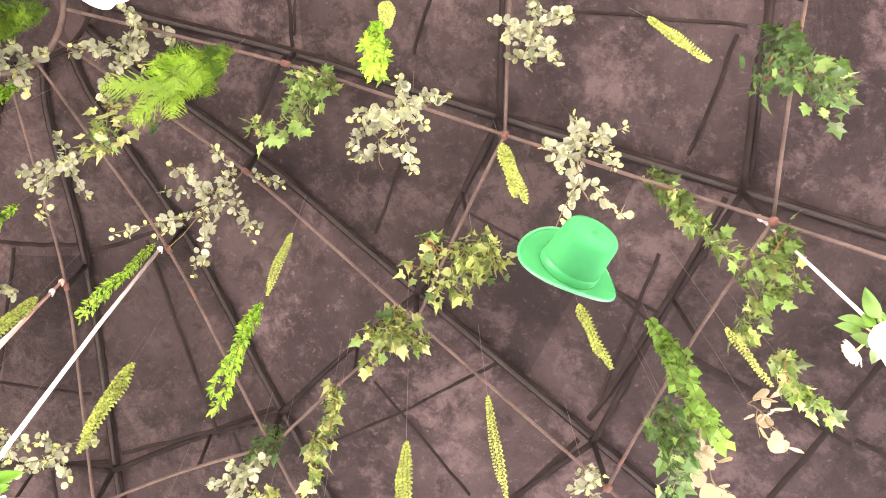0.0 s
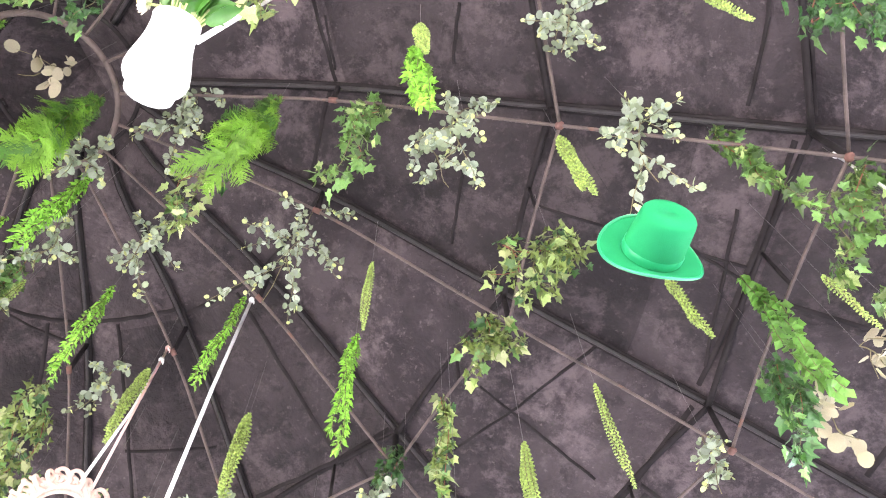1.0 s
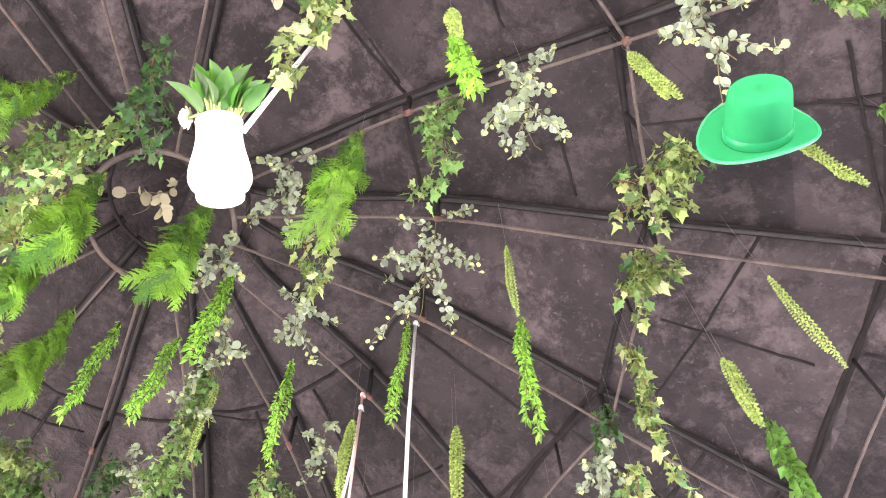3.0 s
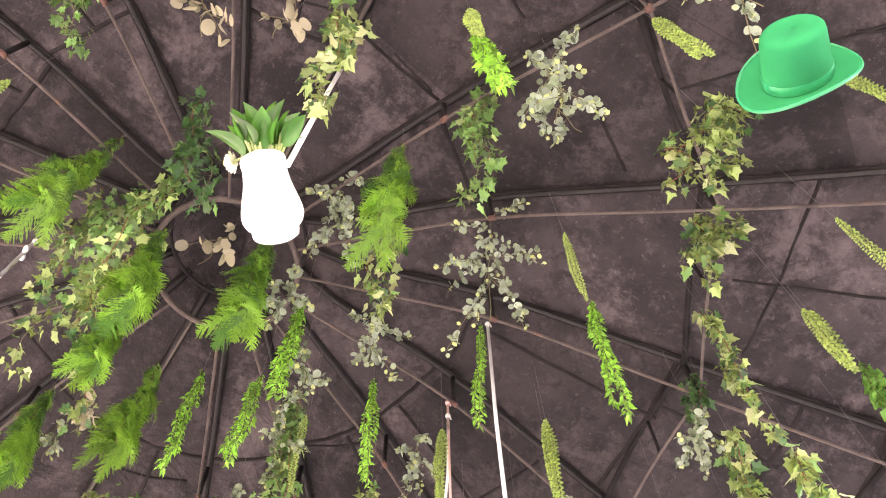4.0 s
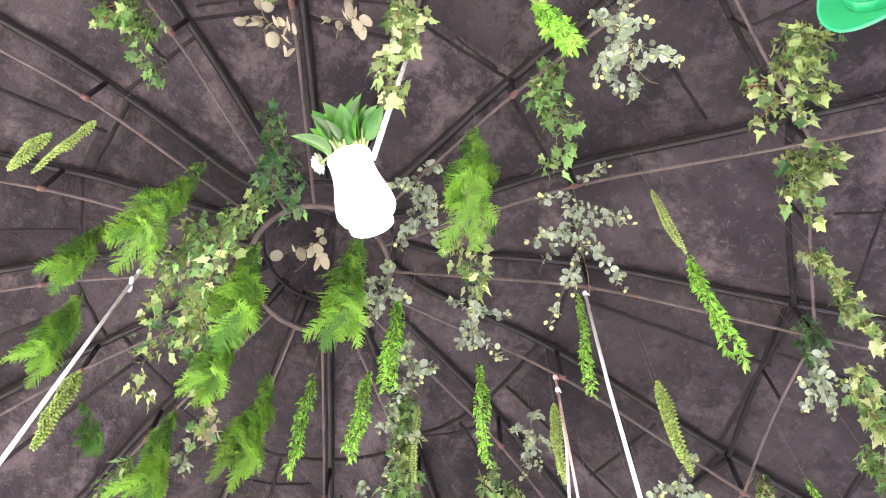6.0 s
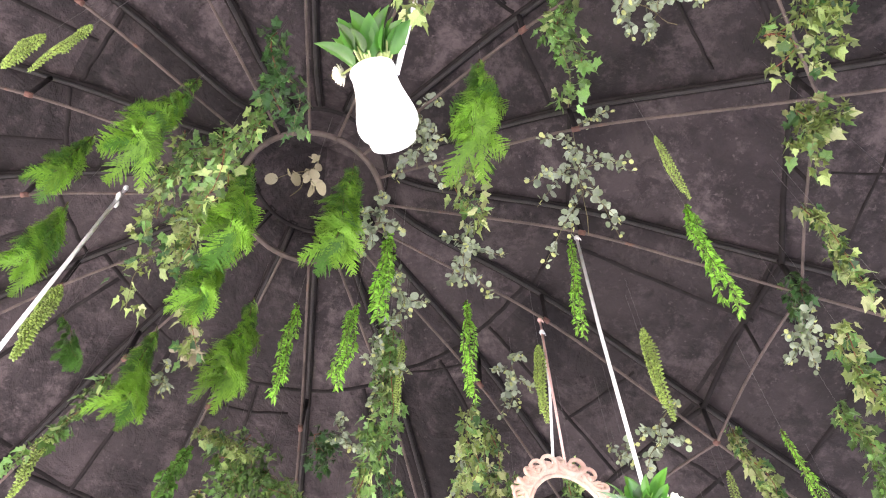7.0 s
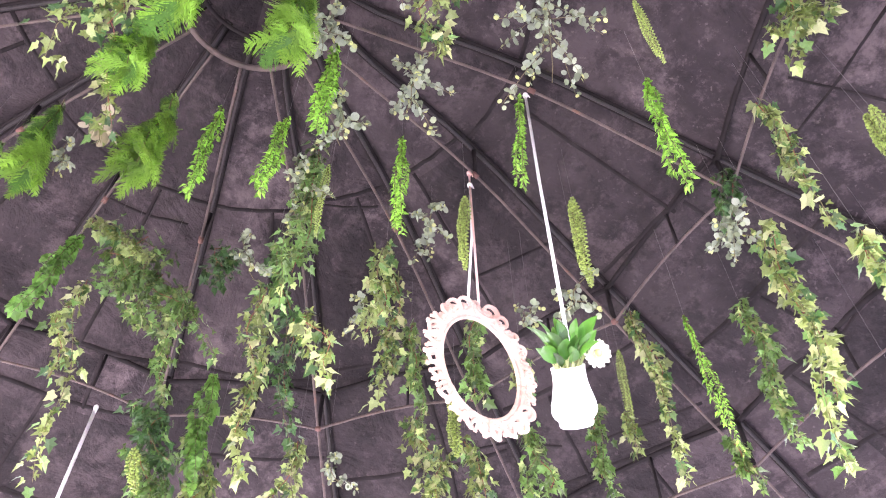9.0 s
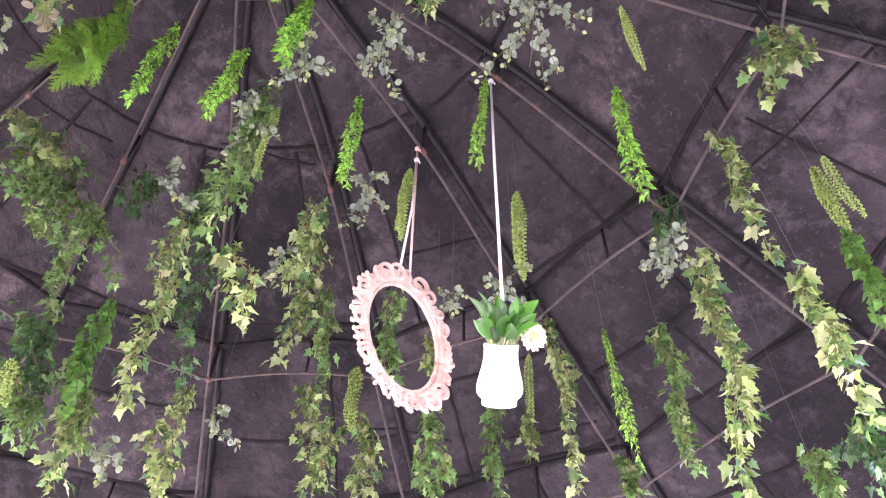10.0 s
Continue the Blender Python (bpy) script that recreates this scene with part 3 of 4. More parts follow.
CREAM = leafy(mat("dried_beige_leaf", (0.3, 0.265, 0.185), 0.7, vary=0.2, scale=25, bump=0.15, bump_scale=60, per_object=0.3), (0.5, 0.44, 0.25), 0.15)
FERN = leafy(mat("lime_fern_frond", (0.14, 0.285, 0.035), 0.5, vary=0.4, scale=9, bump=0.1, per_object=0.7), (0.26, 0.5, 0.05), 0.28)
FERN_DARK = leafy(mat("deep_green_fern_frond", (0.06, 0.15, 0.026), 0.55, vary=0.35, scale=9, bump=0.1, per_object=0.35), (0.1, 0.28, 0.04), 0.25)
TAIL = leafy(mat("bright_green_small_leaf", (0.18, 0.4, 0.045), 0.5, vary=0.25, scale=12, bump=0.1, island=0.9), (0.26, 0.58, 0.06), 0.28)
TAIL_BROAD = leafy(mat("mid_green_rounded_leaf", (0.1, 0.24, 0.045), 0.5, vary=0.25, scale=12, bump=0.1, island=0.55), (0.2, 0.42, 0.06), 0.25)
BEAD = mat("olive_green_bead_leaf", (0.22, 0.31, 0.065), 0.5, vary=0.25, scale=20, bump=0.1, island=0.45)
TWIG = mat("brown_green_twig", (0.13, 0.11, 0.05), 0.75, vary=0.3, scale=30, bump=0.2)
RED_TWIG = mat("reddish_twig", (0.22, 0.07, 0.04), 0.7, vary=0.3, scale=30, bump=0.2)
THREAD = mat("dark_nylon_thread", (0.09, 0.08, 0.08), 0.5, vary=0.1, scale=20, bump=0)

pick = random.Random(11)


def ivy_leaf_mesh(material, seed):
    """A five-lobed leaf along +y, lightly folded and curled."""
    rr = random.Random(seed)
    bm = bmesh.new()
    outline = ((0.04, -0.04), (0.26, -0.14), (0.43, 0.0), (0.32, 0.15), (0.5, 0.4), (0.24, 0.48), (0.0, 1.0))
    pts = [(x * rr.uniform(0.85, 1.1), y) for x, y in outline]
    full = pts + [(-x * rr.uniform(0.9, 1.1), y) for x, y in reversed(pts[:-1])]

    def at(x, y):
        return (x, y, 0.22 * abs(x) - 0.28 * y * y + rr.uniform(-0.03, 0.03))
    mid = [bm.verts.new(at(0, y)) for y in (0.0, 0.35)]
    ring = [bm.verts.new(at(x, y)) for x, y in full]
    n = len(ring)
    for i in range(n):
        a, b = ring[i], ring[(i + 1) % n]
        c = mid[0] if (full[i][1] + full[(i + 1) % n][1]) / 2 < 0.2 else mid[1]
        bm.faces.new((c, a, b))
    bm.faces.new((mid[0], ring[3], mid[1]))
    bm.faces.new((mid[0], mid[1], ring[n - 4]))
    return link_mesh("leaf", bm, material, False)


def round_leaf_mesh(material, seed):
    rr = random.Random(seed)
    bm = bmesh.new()
    c = bm.verts.new((0, 0.5, -0.05))
    ring = []
    for k in range(11):
        a = 2 * math.pi * k / 11 - math.pi / 2
        x, y = 0.46 * math.cos(a) * rr.uniform(0.93, 1.05), 0.5 + 0.5 * math.sin(a)
        ring.append(bm.verts.new((x, y, 0.16 * (x * x * 3 + (y - 0.5) ** 2) + rr.uniform(-0.02, 0.02))))
    for k in range(11):
        bm.faces.new((c, ring[k], ring[(k + 1) % 11]))
    return link_mesh("leaf", bm, material, True)


IVY_LEAVES = {"mid": [ivy_leaf_mesh(m, i) for i, m in enumerate((IVY_MID, IVY_MID, IVY_MID, IVY_PALE))],
              "dark": [ivy_leaf_mesh(m, i + 9) for i, m in enumerate((IVY_DARK, IVY_DARK, IVY_DARK, IVY_MID))],
              "pale": [ivy_leaf_mesh(m, i + 20) for i, m in enumerate((IVY_PALE, IVY_MID, IVY_PALE, IVY_DARK, IVY_CREAM))]}
EUC_LEAVES = [round_leaf_mesh(EUC, i) for i in range(3)]
EUC_TIPS = [round_leaf_mesh(EUC_TIP, i + 5) for i in range(2)]
CREAM_LEAVES = [round_leaf_mesh(CREAM, i + 8) for i in range(3)]


IVY_FILL = {"mid": leafy(mat("small_ivy_leaf", (0.075, 0.14, 0.035), 0.45, vary=0.3, scale=30, bump=0.1, island=0.6), (0.16, 0.28, 0.05), 0.25),
            "dark": leafy(mat("small_dark_ivy_leaf", (0.03, 0.075, 0.024), 0.45, vary=0.3, scale=30, bump=0.1, island=0.6), (0.07, 0.18, 0.03), 0.2),
            "pale": leafy(mat("small_pale_ivy_leaf", (0.14, 0.19, 0.055), 0.45, vary=0.3, scale=30, bump=0.1, island=0.7), (0.26, 0.34, 0.07), 0.25)}
STAR = ((0, 0, 0), (0.3, -0.1, 0.06), (0.5, 0.1, 0.1), (0.22, 0.25, 0.02), (0.0, 1.0, -0.2), (-0.22, 0.25, 0.02), (-0.5, 0.1, 0.1), (-0.3, -0.1, 0.06))
STAR_FACES = ((0, 1, 2), (0, 2, 3), (0, 3, 4), (0, 4, 5), (0, 5, 6), (0, 6, 7))


def put_leaf(mesh, parent, at, direction, size, roll):
    leaf = new("leaf", mesh)
    leaf.parent = parent
    leaf.matrix_basis = Matrix.Translation(at) @ Vector(direction).to_track_quat("Y", "Z").to_matrix().to_4x4() @ Matrix.Rotation(roll, 4, "Y") @ Matrix.Scale(size, 4)
    return leaf


def plant(name, top, label, group):
    """An empty at the plant's top with the thread that it hangs by."""
    ob = thing(name, top, label, "hanging plant", group)
    p = Vector(top)
    r, a = p.xy.length, math.degrees(math.atan2(p.y, p.x))
    roof = outer_height(r) - 0.004
    part("thread", tube(bmesh.new(), [(0, 0, -0.02), (0, 0, max(0.01, roof - p.z))], 0.0005, 4), THREAD, ob)
    return ob


def wander(d, rng, amount, n=9):
    """A gently winding way from the origin to d."""
    s1, s2 = rng.uniform(0, 6), rng.uniform(0, 6)
    return [d * (i / (n - 1)) + Vector((math.sin(s1 + i * 0.9), math.cos(s2 + i * 1.1), 0)) * amount * math.sin(math.pi * min(1, 0.15 + i / (n - 1) * 0.7)) for i in range(n)]


def along(pts, f):
    x = f * (len(pts) - 1)
    i = min(int(x), len(pts) - 2)
    return pts[i].lerp(pts[i + 1], x - i)


def ball_way(rng):
    while True:
        v = Vector((rng.uniform(-1, 1), rng.uniform(-1, 1), rng.uniform(-1, 1)))
        if 0.1 < v.length < 1:
            return v.normalized()


def cloud_mesh(name, template, faces, poses, material, smooth):
    """Many small copies of one piece in one mesh."""
    t = np.array(template)
    verts = np.concatenate([(np.array(m.to_3x3()) @ t.T).T + np.array(m.translation) for m in poses])
    n, out = len(t), []
    for i in range(len(poses)):
        out += [tuple(k + i * n for k in f) for f in faces]
    me = bpy.data.meshes.new(name)
    me.from_pydata(verts.tolist(), [], out)
    me.materials.append(material)
    if smooth:
        me.polygons.foreach_set("use_smooth", [True] * len(me.polygons))
    return me


IVY_WORDS = {"mid": "green ivy garland with lobed leaves hanging from the roof", "dark": "dark green ivy bunch hanging from the roof frame", "pale": "variegated yellow-green ivy garland hanging from the roof"}


def hang_ivy(top, bottom, w, tone="mid", n=40):
    d = Vector(bottom) - Vector(top)
    ob = plant("ivy", top, IVY_WORDS[tone], "ivy garlands")
    clump = w / d.length > 0.45
    runners = 4 if clump else 2
    total = int(n * (2.0 if clump else 1.7))
    fill = []
    for k in range(runners):
        share = d * (1 if k == 0 else pick.uniform(0.55, 0.95))
        a = pick.uniform(0, 6.3)
        side = Vector((math.cos(a), math.sin(a), 0)) * w * (0.0 if k == 0 and not clump else pick.uniform(0.12, 0.36))
        pts = wander(share, pick, w * 0.18)
        pts = [p + side * math.sin(math.pi * 0.5 * min(1, i / 4)) for i, p in enumerate(pts)]
        part("stem", tube(bmesh.new(), pts, 0.0022, 5, 0.001), RED_TWIG if k == 1 else TWIG, ob)
        for i in range(total // runners):
            f = (i + pick.random()) / (total // runners)
            c = along(pts, f)
            v = ball_way(pick)
            out = Vector((v.x, v.y, 0))
            reach = w * (0.20 if clump else 0.30) * pick.uniform(0.25, 1.15)
            at = c + out * reach + Vector((0, 0, pick.uniform(-0.02, 0.02)))
            size = pick.uniform(0.024, 0.048) if clump else pick.uniform(0.026, 0.05)
            way = (out * 0.9 + Vector((0, 0, -pick.uniform(0.2, 1.2)))).normalized()
            put_leaf(pick.choice(IVY_LEAVES[tone]), ob, at, way, size, pick.uniform(-0.9, 0.9))
        for i in range(int(total * (2.0 if clump else 1.6)) // runners):
            c = along(pts, pick.random() ** 0.9)
            v = ball_way(pick)
            reach = w * (0.2 if clump else 0.24) * pick.uniform(0.05, 1.0)
            way = (Vector((v.x, v.y, 0)) + Vector((0, 0, -pick.uniform(0.1, 1.4)))).normalized()
            size = pick.uniform(0.018, 0.036)
            fill.append(Matrix.Translation(c + v * reach) @ way.to_track_quat("Y", "Z").to_matrix().to_4x4() @ Matrix.Rotation(pick.uniform(-1.2, 1.2), 4, "Y") @ Matrix.Scale(size, 4))
    fo = new("foliage", cloud_mesh("foliage", STAR, STAR_FACES, fill, IVY_FILL[tone], False))
    fo.parent = ob
    tagged(fo, kind="stuff")
    return ob


EUC_FILL = leafy(mat("small_eucalyptus_leaf", (0.21, 0.255, 0.16), 0.6, vary=0.25, scale=25, bump=0.1, island=0.6), (0.3, 0.38, 0.2), 0.15)
DISC = ((0, 0, 0), (0.38, 0.22, 0.08), (0.45, 0.6, 0.1), (0.2, 0.95, 0.04), (-0.2, 0.95, 0.04), (-0.45, 0.6, 0.1), (-0.38, 0.22, 0.08))
DISC_FACES = ((0, 1, 2, 3, 4, 5, 6),)


def sprig(ob, d, w, n, leaves, tips, size, twig):
    count = max(4, n // 10)
    main = wander(d * 0.85, pick, w * 0.08)
    fill = []
    part("stem", tube(bmesh.new(), main, 0.002, 5, 0.0012), twig, ob)
    for k in range(count):
        f = k / count * 0.8
        c = along(main, f)
        a = k * 2.4 + pick.uniform(-0.4, 0.4)
        out = Vector((math.cos(a), math.sin(a), 0)) * w * pick.uniform(0.35, 0.66)
        end = c + out + d.normalized() * pick.uniform(0.1, 0.3) * d.length
        bend = c.lerp(end, 0.5) + Vector((0, 0, 0.02))
        pts = [c, bend, end]
        part("branch", tube(bmesh.new(), pts, 0.0014, 5, 0.0008), twig, ob)
        m = max(4, n // count)
        for i in range(int(1.3 * m) if tips else 0):
            p = along(pts, pick.uniform(0.05, 1.0))
            v = ball_way(pick)
            way = (v + Vector((0, 0, -0.3))).normalized()
            fill.append(Matrix.Translation(p + v * 0.008) @ way.to_track_quat("Y", "Z").to_matrix().to_4x4() @ Matrix.Rotation(pick.uniform(-1.3, 1.3), 4, "Y") @ Matrix.Scale(size * pick.uniform(0.5, 0.9), 4))
        for i in range(m):
            g = 0.15 + 0.85 * (i + 0.5) / m
            p = along(pts, g)
            v = ball_way(pick)
            way = (v + (end - c).normalized() * 0.7 + Vector((0, 0, -0.3))).normalized()
            tip = (i >= m - 2 or pick.random() < 0.22) and tips
            put_leaf(pick.choice(tips if tip else leaves), ob, p + v * 0.006, way, size * pick.uniform(0.65, 1.1) * (0.6 if tip else 1), pick.uniform(-1.2, 1.2))
    if fill:
        fo = new("foliage", cloud_mesh("foliage", DISC, DISC_FACES, fill, EUC_FILL, False))
        fo.parent = ob
        tagged(fo, kind="stuff")


def hang_euc(top, bottom, w, n=30):
    ob = plant("eucalyptus_sprig", top, "grey-green eucalyptus sprig with round leaves and yellowish tips", "eucalyptus sprigs")
    sprig(ob, Vector(bottom) - Vector(top), w, int(n * 2.2), EUC_LEAVES, EUC_TIPS, 0.03, TWIG)
    return ob


def hang_cream(top, bottom, w, n=16):
    ob = plant("dried_sprig", top, "dried beige sprig with round papery leaves", "dried sprigs")
    sprig(ob, Vector(bottom) - Vector(top), w, int(n * 1.1), CREAM_LEAVES, None, 0.05, TWIG)
    return ob


BLADE = ((0, 0, 0), (-0.5, 0.4, 0.1), (0.5, 0.4, 0.1), (0, 0.45, 0), (0, 1, -0.15))
BLADE_FACES = ((0, 3, 1), (0, 2, 3), (1, 3, 4), (3, 2, 4))


def frond_mesh(material, seed):
    """A unit frond along -z that arches towards +y, with jagged comb-like leaflets that shorten to the tip."""
    rr = random.Random(seed)
    bm = bmesh.new()

    def spine(f):
        return Vector((0.04 * math.sin(3 * f + seed), 0.32 * math.sin(f * 1.9) * (1 - 0.3 * f), -f * (0.78 + 0.22 * f)))
    tube(bm, [spine(i / 8) for i in range(9)], 0.007, 4, 0.003)
    pairs = 21
    for i in range(pairs):
        f = 0.07 + 0.92 * i / (pairs - 1)
        p = spine(f)
        down = (spine(min(1, f + 0.03)) - spine(f - 0.03)).normalized()
        reach = 0.3 * math.sin(math.pi * min(1, 0.22 + 0.75 * f)) ** 0.8 * rr.uniform(0.7, 1.15) + 0.02
        for s in (-1, 1):
            d = (Vector((s, 0, 0)) + down * rr.uniform(0.4, 1.0) + Vector((0, rr.uniform(-0.45, 0.35), 0))).normalized()
            u = (down - d * d.dot(down)).normalized()
            prev, steps = None, 6
            for j in range(steps + 1):
                g = j / steps
                c = p + d * (reach * g) + Vector((0, 0, -0.3 * reach * g * g))
                w = 0.021 * (1 - g) ** 0.6 * (1.4 if j % 2 else 0.4) + 0.001
                pair = (bm.verts.new(c + u * w), bm.verts.new(c - u * w))
                if prev:
                    bm.faces.new((prev[0], pair[0], pair[1], prev[1]))
                prev = pair
    return link_mesh("frond", bm, material, False)


FRONDS = [frond_mesh(FERN, i) for i in range(4)]
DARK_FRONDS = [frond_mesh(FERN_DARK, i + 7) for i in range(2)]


def hang_fern(top, bottom, w, dark=0):
    d = Vector(bottom) - Vector(top)
    ob = plant("fern", top, "deep green drooping fern hanging from the roof" if dark else "lime green drooping fern hanging from the roof", "hanging ferns")
    pts = wander(d * 0.74, pick, w * 0.05)
    part("stem", tube(bmesh.new(), pts, 0.003, 5, 0.0015), TWIG, ob)
    count = 62
    for i in range(count):
        f = i / count
        c = along(pts, 0.04 + 0.96 * f ** 0.85) + Vector((math.cos(i * 2.4), math.sin(i * 2.4), 0)) * w * 0.1 * min(1, f * 2)
        a = i * 2.4 + pick.uniform(-0.3, 0.3)
        long = min(d.length * 0.24, 0.155) * pick.uniform(0.65, 1.2) * (0.55 + 0.45 * min(1, f * 2.2))
        wide = long * 0.95 * pick.uniform(0.8, 1.1)
        lean = (8 + 22 * f) * pick.uniform(0.2, 1.2)
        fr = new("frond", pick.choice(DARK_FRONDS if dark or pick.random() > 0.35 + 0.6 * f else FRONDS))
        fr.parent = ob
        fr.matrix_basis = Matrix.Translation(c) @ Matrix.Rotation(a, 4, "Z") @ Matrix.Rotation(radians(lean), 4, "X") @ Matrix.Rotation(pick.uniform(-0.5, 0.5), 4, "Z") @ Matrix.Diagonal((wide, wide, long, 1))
    return ob


def hang_tail(top, bottom, w, broad=0):
    w *= 1.15
    d = Vector(bottom) - Vector(top)
    ob = plant("leafy_trailer", top, "bright green trailing plant with dense rounded leaves" if broad else "bright green trailing plant with dense small pointed leaves", "leafy trailers")
    strands = 4
    poses = []
    for k in range(strands):
        a = k * 2 * math.pi / strands
        side = Vector((math.cos(a), math.sin(a), 0)) * w * 0.17
        share = 1 if k == 0 else pick.uniform(0.75, 0.97)
        pts = [p + side * min(1, i / 3) for i, p in enumerate(wander(d * share, pick, w * 0.1))]
        part("stem", tube(bmesh.new(), pts, 0.0018, 4, 0.001), TWIG, ob)
        n = int(d.length * share / (0.0055 if not broad else 0.008))
        for i in range(n):
            f = (i + pick.random() * 0.5) / n
            c = along(pts, f)
            b = pick.uniform(0, 6.3)
            out = Vector((math.cos(b), math.sin(b), 0))
            way = (out + Vector((0, 0, -pick.uniform(0.5, 1.4)))).normalized()
            long = w * pick.uniform(0.22, 0.38) * (1 if f > 0.06 else 0.6)
            wide = long * (0.75 if broad else 0.34)
            m = Matrix.Translation(c) @ way.to_track_quat("Y", "Z").to_matrix().to_4x4() @ Matrix.Rotation(pick.uniform(-0.8, 0.8), 4, "Y") @ Matrix.Diagonal((wide, long, long, 1))
            poses.append(m)
    fo = new("foliage", cloud_mesh("foliage", BLADE, BLADE_FACES, poses, TAIL_BROAD if broad else TAIL, False))
    fo.parent = ob
    tagged(fo, kind="stuff")
    return ob


_ico = bmesh.new()
bmesh.ops.create_icosphere(_ico, subdivisions=1, radius=1)
_ico.verts.ensure_lookup_table()
ICO = tuple(tuple(v.co) for v in _ico.verts)
ICO_FACES = tuple(tuple(v.index for v in f.verts) for f in _ico.faces)
_ico.free()


def hang_burro(top, bottom, w):
    w *= 0.78
    d = Vector(bottom) - Vector(top)
    ob = plant("bead_trailer", top, "olive green trailing succulent with bead-like leaves", "bead trailers")
    poses = []
    strands = 3 if w > 0.045 else 2
    for k in range(strands):
        a = k * 2 * math.pi / strands + pick.uniform(0, 1)
        side = Vector((math.cos(a), math.sin(a), 0)) * w * 0.2
        share = (1, 0.86, 0.7)[k] * pick.uniform(0.95, 1.0)
        pts = [p + side * min(1, i / 2) for i, p in enumerate(wander(d * share, pick, w * 0.08))]
        part("stem", tube(bmesh.new(), pts, 0.0016, 4, 0.001), TWIG, ob)
        n = int(d.length * share / 0.0021)
        for i in range(n):
            f = (i + 0.5) / n
            c = along(pts, f)
            b = i * 2.39996
            taper = min(1, 0.35 + f * 6, 0.35 + (1 - f) * 4)
            out = Vector((math.cos(b), math.sin(b), 0))
            size = w * 0.085 * pick.uniform(0.8, 1.15)
            way = (out + Vector((0, 0, -0.6))).normalized()
            poses.append(Matrix.Translation(c + out * w * 0.22 * taper) @ way.to_track_quat("Y", "Z").to_matrix().to_4x4() @ Matrix.Diagonal((size * 0.75, size * 1.5, size * 0.75, 1)))
    fo = new("foliage", cloud_mesh("foliage", ICO, ICO_FACES, poses, BEAD, True))
    fo.parent = ob
    tagged(fo, kind="stuff")
    return ob



# ---- the hanging greenery, from the top ring outwards ----
hang_fern((0.261, -0.567, 4.838), (0.285, -0.627, 3.838), 0.203)
hang_fern((-0.008, -0.828, 4.571), (-0.003, -0.839, 4.079), 0.128)
hang_ivy((-0.051, -0.394, 4.875), (-0.049, -0.408, 3.680), 0.271, tone='pale', n=70)
hang_ivy((0.020, -0.545, 4.805), (0.005, -0.474, 4.024), 0.193, tone='pale', n=40)
hang_ivy((0.621, -0.329, 4.577), (0.588, -0.136, 3.915), 0.149, tone='dark', n=45)
hang_ivy((0.441, -0.271, 4.377), (0.444, -0.298, 3.472), 0.120, tone='mid', n=40)
hang_fern((0.168, -0.255, 4.488), (0.164, -0.212, 3.832), 0.165)
hang_fern((-0.060, -0.266, 4.296), (-0.064, -0.225, 3.800), 0.186)
hang_fern((-0.466, -0.058, 4.602), (-0.466, -0.072, 3.891), 0.233)
hang_fern((-0.676, -0.383, 4.477), (-0.680, -0.348, 3.852), 0.204)
hang_fern((-0.265, -0.829, 4.477), (-0.276, -0.801, 3.907), 0.216)
hang_fern((-0.763, -0.735, 4.457), (-0.802, -0.564, 4.211), 0.266, dark=1)
hang_tail((-0.399, 0.109, 4.572), (-0.397, 0.120, 3.933), 0.084)
hang_tail((-0.191, 0.306, 4.406), (-0.197, 0.282, 3.869), 0.087)
hang_tail((0.083, 0.328, 4.585), (0.081, 0.318, 3.910), 0.098)
hang_fern((0.271, 0.092, 4.604), (0.272, 0.096, 3.783), 0.164)
hang_cream((0.241, -0.038, 4.552), (0.239, -0.092, 4.162), 0.142, n=14)
hang_euc((0.201, 0.243, 4.521), (0.196, 0.224, 4.101), 0.152, n=30)
hang_euc((0.038, 0.394, 4.291), (0.050, 0.429, 3.936), 0.139, n=24)
hang_euc((0.502, 0.256, 4.848), (0.509, 0.274, 4.094), 0.268, n=45)
hang_fern((0.826, 0.363, 4.644), (0.794, 0.308, 3.647), 0.169)
hang_ivy((0.494, 0.495, 4.521), (0.495, 0.496, 3.963), 0.145, tone='pale', n=32)
hang_euc((0.225, 0.585, 4.474), (0.213, 0.562, 4.088), 0.224, n=34)
hang_euc((0.697, 0.838, 4.760), (0.639, 0.780, 3.798), 0.297, n=60)
hang_burro((0.912, 0.962, 4.303), (0.905, 0.958, 3.804), 0.040)
hang_tail((0.748, 1.170, 4.267), (0.732, 1.159, 3.571), 0.085)
hang_tail((0.351, 0.978, 4.541), (0.319, 0.940, 3.866), 0.065)
hang_burro((0.225, 1.323, 4.297), (0.214, 1.313, 3.776), 0.071)
hang_burro((-0.059, 1.033, 4.379), (-0.072, 1.013, 3.914), 0.064)
hang_tail((-0.027, 0.703, 4.451), (-0.024, 0.709, 3.807), 0.074)
hang_euc((-0.305, 1.054, 4.621), (-0.325, 1.021, 4.201), 0.213, n=30)
hang_ivy((-0.380, 0.891, 4.298), (-0.403, 0.844, 3.756), 0.152, tone='pale', n=40)
hang_ivy((-0.310, 0.489, 4.563), (-0.317, 0.469, 3.564), 0.158, tone='mid', n=75)
hang_euc((-0.323, 0.430, 4.422), (-0.292, 0.524, 3.894), 0.171, n=26)
hang_burro((-0.264, 0.534, 4.389), (-0.267, 0.527, 3.922), 0.047)
hang_ivy((-1.061, 0.115, 4.468), (-1.042, 0.264, 4.085), 0.374, tone='mid', n=60)
hang_tail((-1.074, -0.082, 4.318), (-1.074, -0.146, 3.784), 0.115, broad=1)
hang_burro((-0.607, -0.766, 4.422), (-0.610, -0.755, 3.941), 0.096)
hang_burro((0.492, -0.860, 4.277), (0.490, -0.856, 3.823), 0.044)
